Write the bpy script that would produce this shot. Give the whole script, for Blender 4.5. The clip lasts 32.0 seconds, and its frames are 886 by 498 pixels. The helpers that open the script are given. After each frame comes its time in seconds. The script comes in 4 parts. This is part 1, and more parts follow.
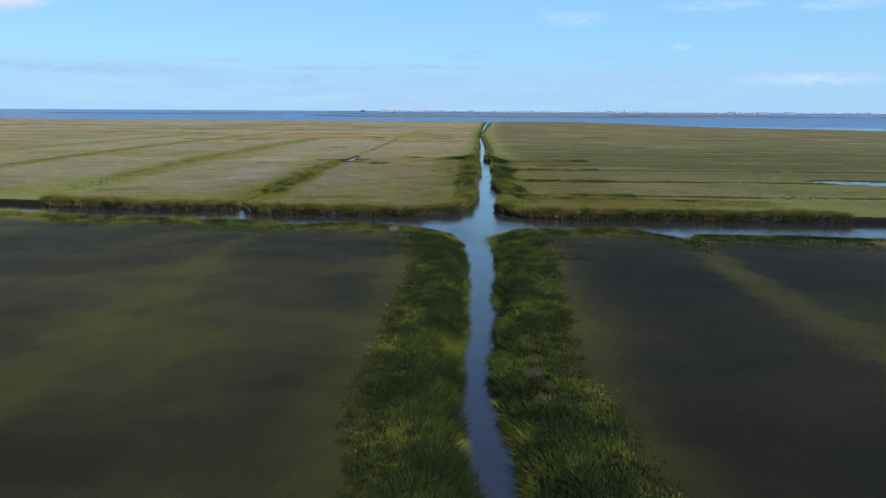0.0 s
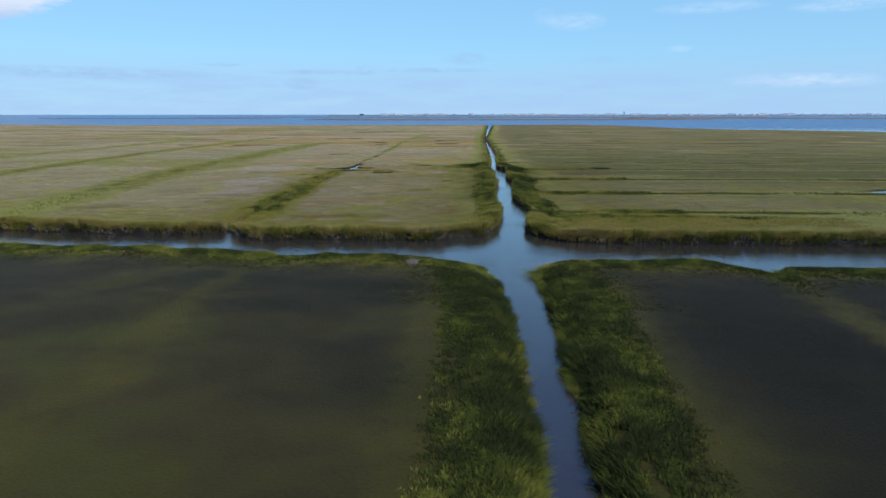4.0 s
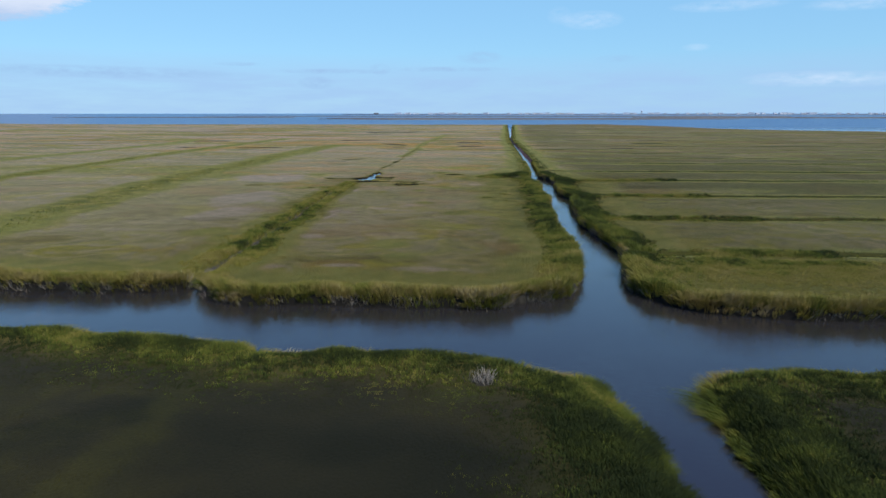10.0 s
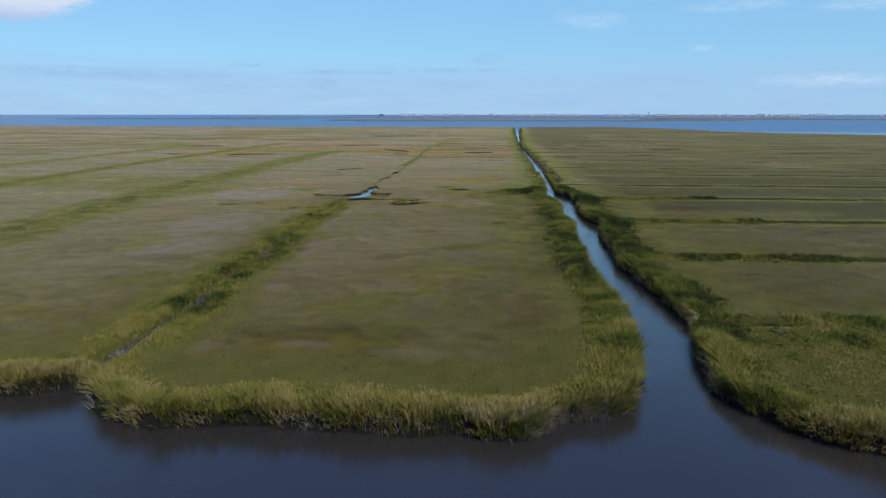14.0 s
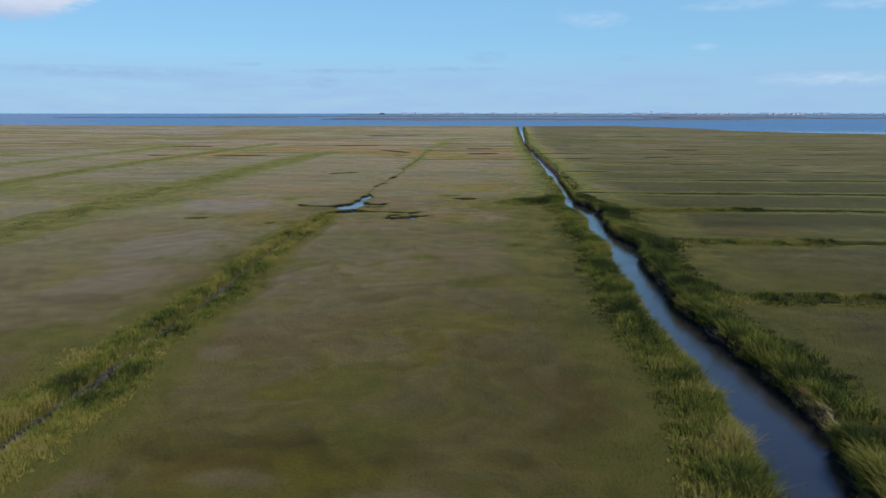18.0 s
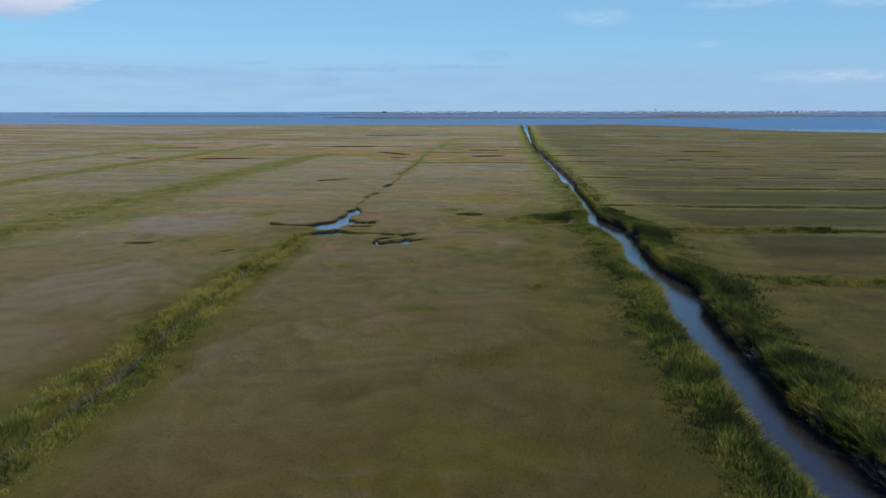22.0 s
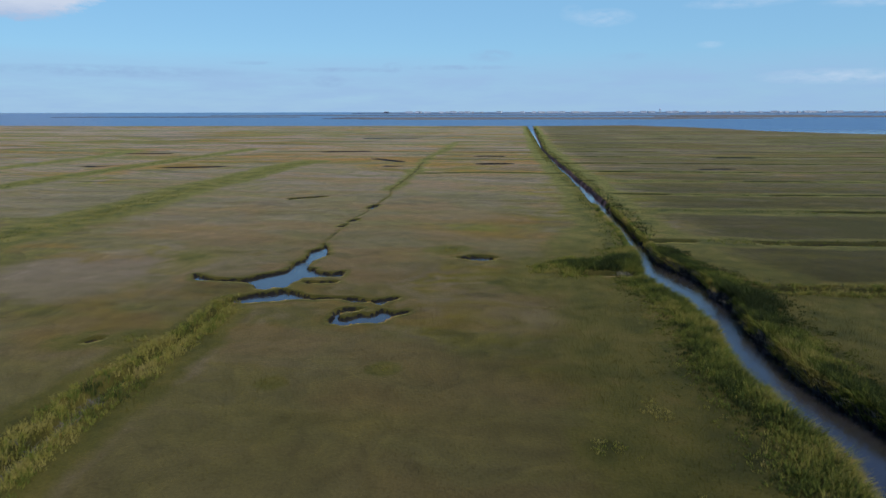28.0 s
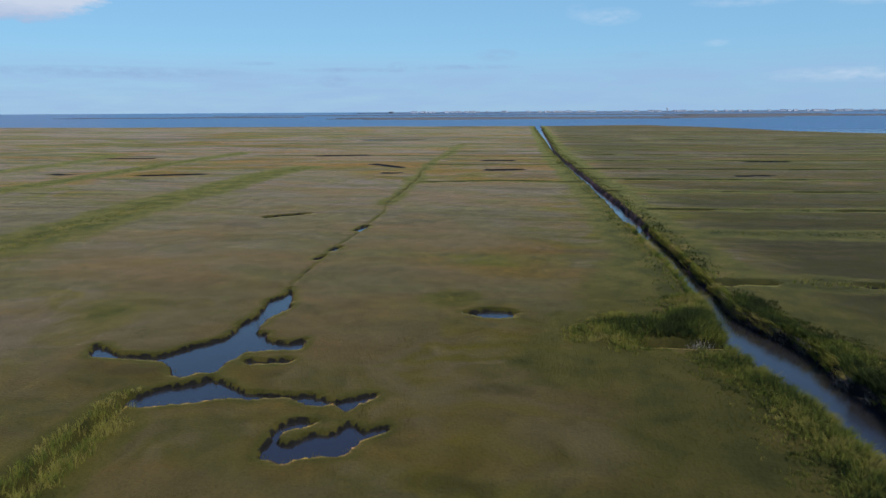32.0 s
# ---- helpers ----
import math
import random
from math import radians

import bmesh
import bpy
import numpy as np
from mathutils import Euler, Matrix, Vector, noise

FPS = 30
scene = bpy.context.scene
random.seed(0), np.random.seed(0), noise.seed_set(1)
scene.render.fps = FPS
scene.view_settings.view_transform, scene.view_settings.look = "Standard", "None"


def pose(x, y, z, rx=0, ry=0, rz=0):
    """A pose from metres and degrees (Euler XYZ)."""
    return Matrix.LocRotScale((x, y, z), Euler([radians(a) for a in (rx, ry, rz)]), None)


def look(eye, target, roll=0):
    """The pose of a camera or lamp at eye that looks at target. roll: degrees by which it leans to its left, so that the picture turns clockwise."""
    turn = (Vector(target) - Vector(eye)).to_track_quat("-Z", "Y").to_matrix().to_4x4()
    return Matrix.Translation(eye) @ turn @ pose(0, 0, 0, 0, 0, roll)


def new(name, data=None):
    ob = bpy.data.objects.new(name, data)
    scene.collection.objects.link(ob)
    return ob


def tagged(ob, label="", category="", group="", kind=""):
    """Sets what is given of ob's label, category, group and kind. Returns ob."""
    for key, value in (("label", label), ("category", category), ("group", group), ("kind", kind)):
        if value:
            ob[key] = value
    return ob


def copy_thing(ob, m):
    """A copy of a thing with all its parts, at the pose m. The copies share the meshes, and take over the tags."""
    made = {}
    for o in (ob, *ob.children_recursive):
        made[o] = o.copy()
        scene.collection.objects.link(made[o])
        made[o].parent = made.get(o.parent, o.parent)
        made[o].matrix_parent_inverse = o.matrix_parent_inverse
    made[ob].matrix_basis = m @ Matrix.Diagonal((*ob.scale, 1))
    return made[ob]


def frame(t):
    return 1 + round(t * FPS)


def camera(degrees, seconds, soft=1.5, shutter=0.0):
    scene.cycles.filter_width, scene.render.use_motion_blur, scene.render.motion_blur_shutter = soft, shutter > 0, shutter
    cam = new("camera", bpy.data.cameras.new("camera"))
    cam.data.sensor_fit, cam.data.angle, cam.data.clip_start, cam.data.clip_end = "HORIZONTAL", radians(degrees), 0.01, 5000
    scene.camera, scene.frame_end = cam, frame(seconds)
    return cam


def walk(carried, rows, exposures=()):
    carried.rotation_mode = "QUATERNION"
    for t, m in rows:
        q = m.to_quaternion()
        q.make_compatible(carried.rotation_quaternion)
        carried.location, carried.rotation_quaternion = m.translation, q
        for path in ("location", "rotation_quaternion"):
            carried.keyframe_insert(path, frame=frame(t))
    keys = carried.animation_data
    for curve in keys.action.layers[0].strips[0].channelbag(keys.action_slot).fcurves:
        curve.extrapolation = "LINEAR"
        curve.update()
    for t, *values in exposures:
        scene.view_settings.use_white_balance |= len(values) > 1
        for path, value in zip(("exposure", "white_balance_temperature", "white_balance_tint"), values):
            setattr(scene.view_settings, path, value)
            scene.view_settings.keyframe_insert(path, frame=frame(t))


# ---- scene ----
cam = camera(69.0, 32.0, soft=1.5, shutter=0.5)
# seconds, eye x y z in metres, yaw, pitch, roll in degrees
ROWS = [
    (0, 0.233, -2.167, 12.769, 6.126, -12.198, -0.325),
    (0.5, 0.800, -0.449, 12.827, 6.069, -12.250, -0.342),
    (1, 0.967, 1.251, 12.862, 5.999, -12.267, -0.251),
    (1.5, 0.770, 2.891, 12.878, 5.933, -12.240, -0.178),
    (2, 0.245, 4.435, 12.889, 5.887, -12.177, -0.118),
    (2.5, -0.543, 5.869, 12.894, 5.875, -12.092, -0.047),
    (3, -1.507, 7.254, 12.894, 5.891, -12.012, 0.010),
    (3.5, -2.565, 8.676, 12.895, 5.933, -11.960, 0.029),
    (5.5, -6.492, 15.675, 12.869, 6.288, -11.874, 0.085),
    (6, -7.242, 17.660, 12.843, 6.394, -11.872, 0.103),
    (6.5, -7.837, 19.670, 12.810, 6.499, -11.889, 0.090),
    (7, -8.286, 21.654, 12.781, 6.603, -11.919, 0.054),
    (7.5, -8.616, 23.574, 12.768, 6.706, -11.955, 0.013),
    (8, -8.879, 25.445, 12.776, 6.812, -11.986, -0.017),
    (8.5, -9.130, 27.292, 12.810, 6.923, -12.008, -0.024),
    (9, -9.369, 29.141, 12.872, 7.034, -12.018, -0.014),
    (9.5, -9.590, 31.012, 12.965, 7.138, -12.019, 0.006),
    (10, -9.807, 32.930, 13.096, 7.228, -12.009, 0.024),
    (10.5, -10.032, 34.915, 13.270, 7.299, -11.992, 0.035),
    (11, -10.258, 36.941, 13.467, 7.356, -11.969, 0.037),
    (11.5, -10.470, 38.973, 13.663, 7.409, -11.947, 0.033),
    (12, -10.681, 40.984, 13.839, 7.461, -11.930, 0.025),
    (12.5, -10.899, 42.950, 13.978, 7.522, -11.920, 0.014),
    (13, -11.125, 44.852, 14.068, 7.588, -11.917, 0.004),
    (13.5, -11.365, 46.696, 14.114, 7.652, -11.919, -0.004),
    (14, -11.622, 48.486, 14.125, 7.703, -11.925, -0.007),
    (14.5, -11.897, 50.229, 14.108, 7.733, -11.932, -0.005),
    (16.5, -13.093, 57.253, 13.982, 7.766, -11.978, 0.010),
    (17, -13.394, 59.095, 13.979, 7.772, -11.993, 0.005),
    (17.5, -13.662, 60.970, 13.996, 7.785, -12.009, 0.000),
    (18, -13.912, 62.875, 14.026, 7.805, -12.027, -0.003),
    (18.5, -14.160, 64.805, 14.059, 7.831, -12.046, -0.001),
    (19, -14.409, 66.755, 14.093, 7.860, -12.067, 0.005),
    (19.5, -14.656, 68.722, 14.123, 7.892, -12.088, 0.014),
    (20, -14.898, 70.702, 14.148, 7.923, -12.109, 0.027),
    (20.5, -15.133, 72.688, 14.167, 7.955, -12.131, 0.043),
    (21, -15.361, 74.679, 14.179, 7.983, -12.150, 0.058),
    (21.5, -15.584, 76.675, 14.187, 8.008, -12.166, 0.072),
    (22, -15.807, 78.681, 14.189, 8.030, -12.175, 0.081),
    (22.5, -16.032, 80.701, 14.184, 8.048, -12.178, 0.084),
    (23, -16.261, 82.726, 14.177, 8.065, -12.174, 0.085),
    (23.5, -16.492, 84.746, 14.179, 8.082, -12.166, 0.089),
    (24, -16.726, 86.755, 14.194, 8.102, -12.156, 0.100),
    (24.5, -16.965, 88.752, 14.222, 8.126, -12.145, 0.122),
    (25, -17.208, 90.740, 14.261, 8.152, -12.134, 0.148),
    (25.5, -17.453, 92.722, 14.307, 8.178, -12.127, 0.169),
    (27.5, -18.423, 100.652, 14.458, 8.245, -12.145, 0.120),
    (28, -18.654, 102.652, 14.466, 8.250, -12.150, 0.121),
    (28.5, -18.879, 104.664, 14.455, 8.249, -12.148, 0.151),
    (29, -19.102, 106.689, 14.434, 8.243, -12.142, 0.202),
    (29.5, -19.330, 108.727, 14.411, 8.230, -12.135, 0.262),
    (30, -19.569, 110.777, 14.398, 8.211, -12.128, 0.319),
    (30.5, -19.826, 112.838, 14.403, 8.188, -12.126, 0.358),
    (31, -20.105, 114.911, 14.438, 8.186, -12.132, 0.362),
    (31.5, -20.414, 116.994, 14.513, 8.233, -12.150, 0.311),
    (32, -20.758, 119.088, 14.636, 8.701, -12.169, 0.343),
]

walk(cam, [(t, pose(x, y, z, 90 + pitch, roll, yaw)) for t, x, y, z, yaw, pitch, roll in ROWS],
     exposures=[(0.0, 0.20), (5.0, 0.15), (10.0, 0.12), (14.0, 0.03), (20.0, -0.08), (32.0, -0.13)])

# ---------------------------------------------------------------- light
SUN_EL, SUN_AZ = 47.0, 136.0       # degrees up, degrees clockwise from +y
sun = new("sun", bpy.data.lights.new("sun", "SUN"))
sun.data.energy, sun.data.angle, sun.data.color = 3.2, radians(0.6), (1.0, 0.95, 0.87)
sun_way = Vector((math.cos(radians(SUN_EL)) * math.sin(radians(SUN_AZ)), math.cos(radians(SUN_EL)) * math.cos(radians(SUN_AZ)), math.sin(radians(SUN_EL))))
sun.matrix_world = look(sun_way * 500, (0, 0, 0))


class Nodes:
    """Short hand for building a node tree."""

    def __init__(self, tree):
        self.tree = tree
        tree.nodes.clear()

    def add(self, kind, sets=None, **props):
        node = self.tree.nodes.new(kind)
        for key, value in props.items():
            if key == "operation":
                node.operation = value
            elif key == "data_type":
                node.data_type = value
            elif key == "blend_type":
                node.blend_type = value
            elif key == "attribute_name":
                node.attribute_name = value
            elif key == "noise_dimensions":
                node.noise_dimensions = value
            elif key == "sky_type":
                node.sky_type = value
        for key, value in (sets or {}).items():
            if isinstance(value, bpy.types.NodeSocket):
                self.tree.links.new(value, node.inputs[key])
            else:
                node.inputs[key].default_value = value
        return node

    def math(self, op, a, b=0.0, clamp=False):
        node = self.add("ShaderNodeMath", {0: a, 1: b}, operation=op)
        node.use_clamp = clamp
        return node.outputs[0]

    def mix(self, fac, a, b, blend="MIX"):
        node = self.add("ShaderNodeMix", data_type="RGBA", blend_type=blend)
        for key, value in ((0, fac), (6, a), (7, b)):
            if isinstance(value, bpy.types.NodeSocket):
                self.tree.links.new(value, node.inputs[key])
            else:
                node.inputs[key].default_value = value if key == 0 else (*value, 1.0)
        return node.outputs[2]

    def warp(self, vec, scale, reach):
        """The place, bent by a noise of the given scale by up to half the reach."""
        way = self.add("ShaderNodeTexNoise", {"Vector": vec, "Scale": scale, "Detail": 2.0}).outputs["Color"]
        centred = self.add("ShaderNodeVectorMath", {0: way, 1: (0.5, 0.5, 0.5)}, operation="SUBTRACT").outputs[0]
        long = self.add("ShaderNodeVectorMath", {0: centred, 1: (reach, reach, 0.0)}, operation="MULTIPLY").outputs[0]
        return self.add("ShaderNodeVectorMath", {0: vec, 1: long}, operation="ADD").outputs[0]

    def noise(self, vec, scale, detail=3.0, rough=0.55):
        return self.add("ShaderNodeTexNoise", {"Vector": vec, "Scale": scale, "Detail": detail, "Roughness": rough}).outputs["Fac"]

    def ramp(self, fac, stops):
        node = self.add("ShaderNodeValToRGB", {0: fac})
        el = node.color_ramp.elements
        while len(el) < len(stops):
            el.new(0.5)
        for e, (p, c) in zip(el, stops):
            e.position, e.color = p, (*c, 1.0)
        return node.outputs[0]

    def step(self, value, lo, hi, a=0.0, b=1.0):
        node = self.add("ShaderNodeMapRange", {0: value, 1: lo, 2: hi, 3: a, 4: b})
        node.clamp = True
        return node.outputs[0]

    def scaled(self, vec, x, y, z):
        return self.add("ShaderNodeMapping", {"Vector": vec, "Scale": (x, y, z)}).outputs[0]


# ---------------------------------------------------------------- sky
world = bpy.data.worlds.new("sky")
scene.world = world
world.use_nodes = True
n = Nodes(world.node_tree)
way = n.add("ShaderNodeTexCoord").outputs["Generated"]
xyz = n.add("ShaderNodeSeparateXYZ", {0: way})
up = n.math("MAXIMUM", xyz.outputs[2], 0.004)
lifted = n.add("ShaderNodeCombineXYZ", {0: xyz.outputs[0], 1: xyz.outputs[1], 2: up}).outputs[0]
sky = n.add("ShaderNodeTexSky", sky_type="NISHITA")
sky.sun_disc, sky.sun_elevation, sky.sun_rotation = False, radians(SUN_EL), radians(SUN_AZ)
sky.air_density, sky.dust_density, sky.ozone_density, sky.altitude = 1.0, 0.15, 4.0, 0.0
n.tree.links.new(lifted, sky.inputs[0])
az = n.math("MULTIPLY", n.math("ARCTAN2", xyz.outputs[0], xyz.outputs[1]), 57.2958)
elev = n.math("MULTIPLY", n.math("ARCSINE", xyz.outputs[2]), 57.2958)
streak = n.noise(n.add("ShaderNodeCombineXYZ", {0: n.math("MULTIPLY", az, 0.16), 1: n.math("MULTIPLY", elev, 1.1), 2: 0.3}).outputs[0], 1.0, 5.0, 0.6)
fluff = n.noise(n.add("ShaderNodeCombineXYZ", {0: n.math("MULTIPLY", az, 0.7), 1: n.math("MULTIPLY", elev, 1.8), 2: 4.0}).outputs[0], 1.0, 5.0, 0.62)
high = n.step(elev, 10.0, 32.0)
clear = n.mix(1.0, sky.outputs[0], n.mix(high, (0.80, 1.0, 1.12), (0.54, 0.78, 1.34)), "MULTIPLY")
colour = n.mix(n.step(elev, 10.0, 28.0, 0.62, 0.10), clear, (2.9, 6.0, 9.2))
# thin veil low over the sea, then a few named clouds: azimuth, elevation, half width, half height, strength, whiteness
veil = n.math("MULTIPLY", n.step(elev, 4.8, 2.6), n.step(streak, 0.30, 0.62, 0.45, 0.85))
colour = n.mix(veil, colour, (3.45, 5.4, 8.2))
CLOUDS = [(5.1, 7.36, 2.76, 0.8, 0.31, 1), (2.5, 7.78, 1.08, 0.8, 0.14, 1), (15.5, 8.04, 4.56, 0.52, 0.28, 1),
          (24.6, 7.63, 4.2, 0.57, 0.31, 1), (13.4, 5.02, 1.2, 0.34, 0.22, 1), (21.1, 2.44, 4.56, 0.63, 0.31, 1), (24.5, 2.35, 3.6, 0.63, 0.28, 1),
          (-34.7, 3.02, 11.6, 0.5, 0.83, 0), (-16.5, 3.35, 5.5, 0.25, 0.75, 0), (-6.9, 3.57, 5.5, 0.25, 0.75, 0), (-18.0, 2.41, 1.7, 0.55, 0.83, 0),
          (-12.6, 3.56, 1.0, 0.5, 0.75, 0), (-4.1, 4.54, 2.1, 0.6, 0.6, 0), (-24.1, 3.83, 2.3, 0.2, 0.6, 0), (7.3, 4.31, 2.0, 0.35, 0.38, 0)]
for a, e, w, h, force, white in CLOUDS:
    u = n.math("DIVIDE", n.math("SUBTRACT", az, a), w)
    v = n.math("DIVIDE", n.math("SUBTRACT", elev, e), h)
    r = n.math("ADD", n.math("MULTIPLY", u, u), n.math("MULTIPLY", v, v))
    near = n.math("SUBTRACT", 1.0, r, True)
    body = n.math("MULTIPLY", n.math("MULTIPLY", near, n.step(fluff, 0.30, 0.66)), force * 1.1, True)
    colour = n.mix(body, colour, (7.2, 8.2, 9.8) if white else (3.1, 4.9, 7.6))
# one thick cloud, white above and grey below
u = n.math("DIVIDE", n.math("ADD", az, 41.0), 6.4)
v = n.math("DIVIDE", n.math("SUBTRACT", elev, 8.8), 2.6)
r = n.math("ADD", n.math("MULTIPLY", u, u), n.math("MULTIPLY", v, v))
puff = n.math("ADD", n.math("SUBTRACT", 1.0, r), n.math("MULTIPLY", n.math("SUBTRACT", fluff, 0.5), 1.1))
thick = n.mix(n.step(n.math("ADD", v, n.math("MULTIPLY", fluff, 0.35)), -0.72, -0.25), (4.3, 5.4, 7.7), (6.6, 7.3, 8.8))
colour = n.mix(n.step(puff, 0.02, 0.42, 0.0, 0.92), colour, thick)
back = n.add("ShaderNodeBackground", {"Color": colour, "Strength": 0.101})
n.tree.links.new(back.outputs[0], n.add("ShaderNodeOutputWorld").inputs[0])


# ---------------------------------------------------------------- materials
def material(name):
    m = bpy.data.materials.new(name)
    m.use_nodes = True
    return m, Nodes(m.node_tree)


def finish(n, shader, bump=None):
    n.tree.links.new(shader, n.add("ShaderNodeOutputMaterial").inputs[0])


def turf_material(name="marsh_turf", blade=False):
    """Low salt hay in tan, olive and russet drifts; green along the ditches; bare peat on the cut banks."""
    m, n = material(name)
    pos = n.add("ShaderNodeNewGeometry").outputs["Position"]
    flat = n.scaled(pos, 1, 1, 0.2)
    y = n.add("ShaderNodeSeparateXYZ", {0: pos}).outputs[1]
    # drifts have crooked edges: the plan is bent by a smaller noise before the drifts are laid on it
    bent = n.warp(n.warp(flat, 0.13, 5.5), 0.6, 1.6)
    wide = n.noise(bent, 0.030, 2, 0.5)
    drift = n.noise(n.scaled(bent, 0.75, 1, 0.2), 0.085, 4, 0.55)
    small = n.noise(bent, 0.6, 4, 0.6)
    fine = n.noise(flat, 7.0, 2, 0.6)
    field = n.ramp(drift, [(0.33, (0.060, 0.042, 0.015)), (0.395, (0.086, 0.070, 0.024)), (0.45, (0.120, 0.095, 0.050)), (0.50, (0.092, 0.079, 0.028)), (0.545, (0.132, 0.105, 0.062)), (0.595, (0.104, 0.086, 0.014)), (0.67, (0.146, 0.114, 0.074))])
    olive = n.ramp(small, [(0.3, (0.062, 0.058, 0.014)), (0.7, (0.102, 0.094, 0.026))])
    field = n.mix(n.math("MULTIPLY", n.step(wide, 0.41, 0.56, 0.0, 0.85), n.step(y, 98.0, 130.0, 0.35, 1.0)), field, olive)
    brown = n.noise(n.scaled(bent, 0.6, 1, 0.2), 0.10, 3, 0.55)
    field = n.mix(n.step(brown, 0.55, 0.64, 0.0, 0.50), field, (0.100, 0.064, 0.022))
    lime = n.noise(n.scaled(bent, 0.6, 1, 0.2), 0.12, 3, 0.55)
    field = n.mix(n.step(lime, 0.56, 0.66, 0.0, 0.55), field, (0.112, 0.100, 0.014))
    # farther flats: broader drifts, barred by old silted ditches
    bands = n.noise(n.scaled(bent, 0.42, 1, 0.2), 0.075, 4, 0.55)
    banded = n.ramp(bands, [(0.30, (0.064, 0.044, 0.016)), (0.38, (0.150, 0.114, 0.080)), (0.44, (0.090, 0.081, 0.012)), (0.50, (0.152, 0.114, 0.084)), (0.56, (0.138, 0.084, 0.026)), (0.62, (0.108, 0.094, 0.013)), (0.70, (0.176, 0.133, 0.104))])
    field = n.mix(n.step(y, 150.0, 240.0, 0.0, 0.70), field, banded)
    far = n.noise(n.scaled(bent, 0.30, 1, 0.2), 0.026, 4, 0.55)
    flats = n.ramp(far, [(0.30, (0.072, 0.050, 0.022)), (0.38, (0.164, 0.124, 0.094)), (0.44, (0.102, 0.084, 0.020)), (0.50, (0.164, 0.120, 0.092)), (0.56, (0.140, 0.084, 0.030)), (0.62, (0.102, 0.090, 0.018)), (0.70, (0.184, 0.138, 0.112))])
    field = n.mix(n.step(y, 200.0, 340.0, 0.0, 0.70), field, flats)
    for size, start, stop, force in ((0.20, 165.0, 200.0, 0.55), (0.09, 230.0, 300.0, 0.55), (0.035, 330.0, 420.0, 0.50)):
        contour = n.noise(n.scaled(bent, 0.055, 1, 0.2), size, 2, 0.5)
        bar = n.step(n.math("ABSOLUTE", n.math("SUBTRACT", contour, 0.5)), 0.010, 0.026, force, 0.0)
        field = n.mix(n.math("MULTIPLY", bar, n.step(y, start, stop)), field, (0.036, 0.034, 0.012))
    russet = n.add("ShaderNodeAttribute", attribute_name="russet").outputs["Fac"]
    field = n.mix(n.math("MULTIPLY", russet, n.step(bands, 0.36, 0.52)), field, (0.150, 0.092, 0.030))
    field = n.mix(1.0, field, n.ramp(small, [(0.28, (0.80, 0.81, 0.86)), (0.50, (1.0, 1.0, 1.0)), (0.72, (1.20, 1.17, 0.98))]), "MULTIPLY")
    salt = n.add("ShaderNodeAttribute", attribute_name="salt").outputs["Fac"]
    field = n.mix(salt, field, n.ramp(small, [(0.3, (0.118, 0.092, 0.060)), (0.7, (0.158, 0.124, 0.086))]))
    field = n.mix(1.0, field, (0.80, 0.76, 0.50), "MULTIPLY")
    # cloud shade on the near blocks is painted here, along with brown growth
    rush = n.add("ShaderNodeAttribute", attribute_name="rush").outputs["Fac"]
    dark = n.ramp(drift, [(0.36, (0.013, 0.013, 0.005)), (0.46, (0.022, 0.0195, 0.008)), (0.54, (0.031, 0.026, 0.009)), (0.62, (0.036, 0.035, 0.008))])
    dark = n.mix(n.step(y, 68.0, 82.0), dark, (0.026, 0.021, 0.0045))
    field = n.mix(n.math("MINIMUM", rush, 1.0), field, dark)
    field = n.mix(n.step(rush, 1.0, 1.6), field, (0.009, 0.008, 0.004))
    fringe = n.add("ShaderNodeAttribute", attribute_name="fringe").outputs["Fac"]
    green = n.ramp(n.noise(flat, 0.35, 4, 0.6), [(0.30, (0.032, 0.032, 0.006)), (0.46, (0.060, 0.053, 0.010)), (0.60, (0.088, 0.071, 0.014)), (0.78, (0.118, 0.084, 0.024))])
    green = n.mix(n.math("MULTIPLY", n.step(y, 70.0, 77.0), n.step(y, 112.0, 90.0, 0.0, 0.6)), green, (0.098, 0.091, 0.018))
    # the green strips darken too where shade is painted
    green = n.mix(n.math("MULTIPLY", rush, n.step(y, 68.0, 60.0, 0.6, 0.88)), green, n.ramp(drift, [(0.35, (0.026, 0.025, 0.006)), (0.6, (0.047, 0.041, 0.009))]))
    ragged = n.math("ADD", fringe, n.math("MULTIPLY", n.math("SUBTRACT", n.noise(flat, 0.8, 4, 0.6), 0.5), 0.45))
    # the outer margin of a strip is short and yellow
    margin = n.mix(n.step(y, 74.0, 80.0, 0.0, 0.75), green, n.ramp(n.noise(flat, 0.5, 4, 0.65), [(0.34, (0.052, 0.047, 0.009)), (0.50, (0.076, 0.064, 0.012)), (0.66, (0.108, 0.080, 0.020))]))
    body = n.mix(n.math("MULTIPLY", n.step(ragged, 0.10, 0.36), n.math("MAXIMUM", n.step(ragged, 0.10, 0.75), n.step(y, 64.0, 72.0))), field, margin)
    body = n.mix(n.step(ragged, 0.30, 0.80), body, green)
    body = n.mix(n.step(fine, 0.25, 0.75, 0.72, 1.18), (0, 0, 0), body)
    mud = n.add("ShaderNodeAttribute", attribute_name="mud").outputs["Fac"]
    peat = n.ramp(n.noise(pos, 2.5, 4, 0.6), [(0.3, (0.007, 0.006, 0.005)), (0.7, (0.021, 0.018, 0.014))])
    body = n.mix(n.step(mud, 0.35, 0.65), body, peat)
    bare = n.add("ShaderNodeAttribute", attribute_name="bare").outputs["Fac"]
    body = n.mix(n.step(bare, 0.3, 0.7), body, n.ramp(small, [(0.35, (0.014, 0.012, 0.009)), (0.7, (0.060, 0.051, 0.040))]))
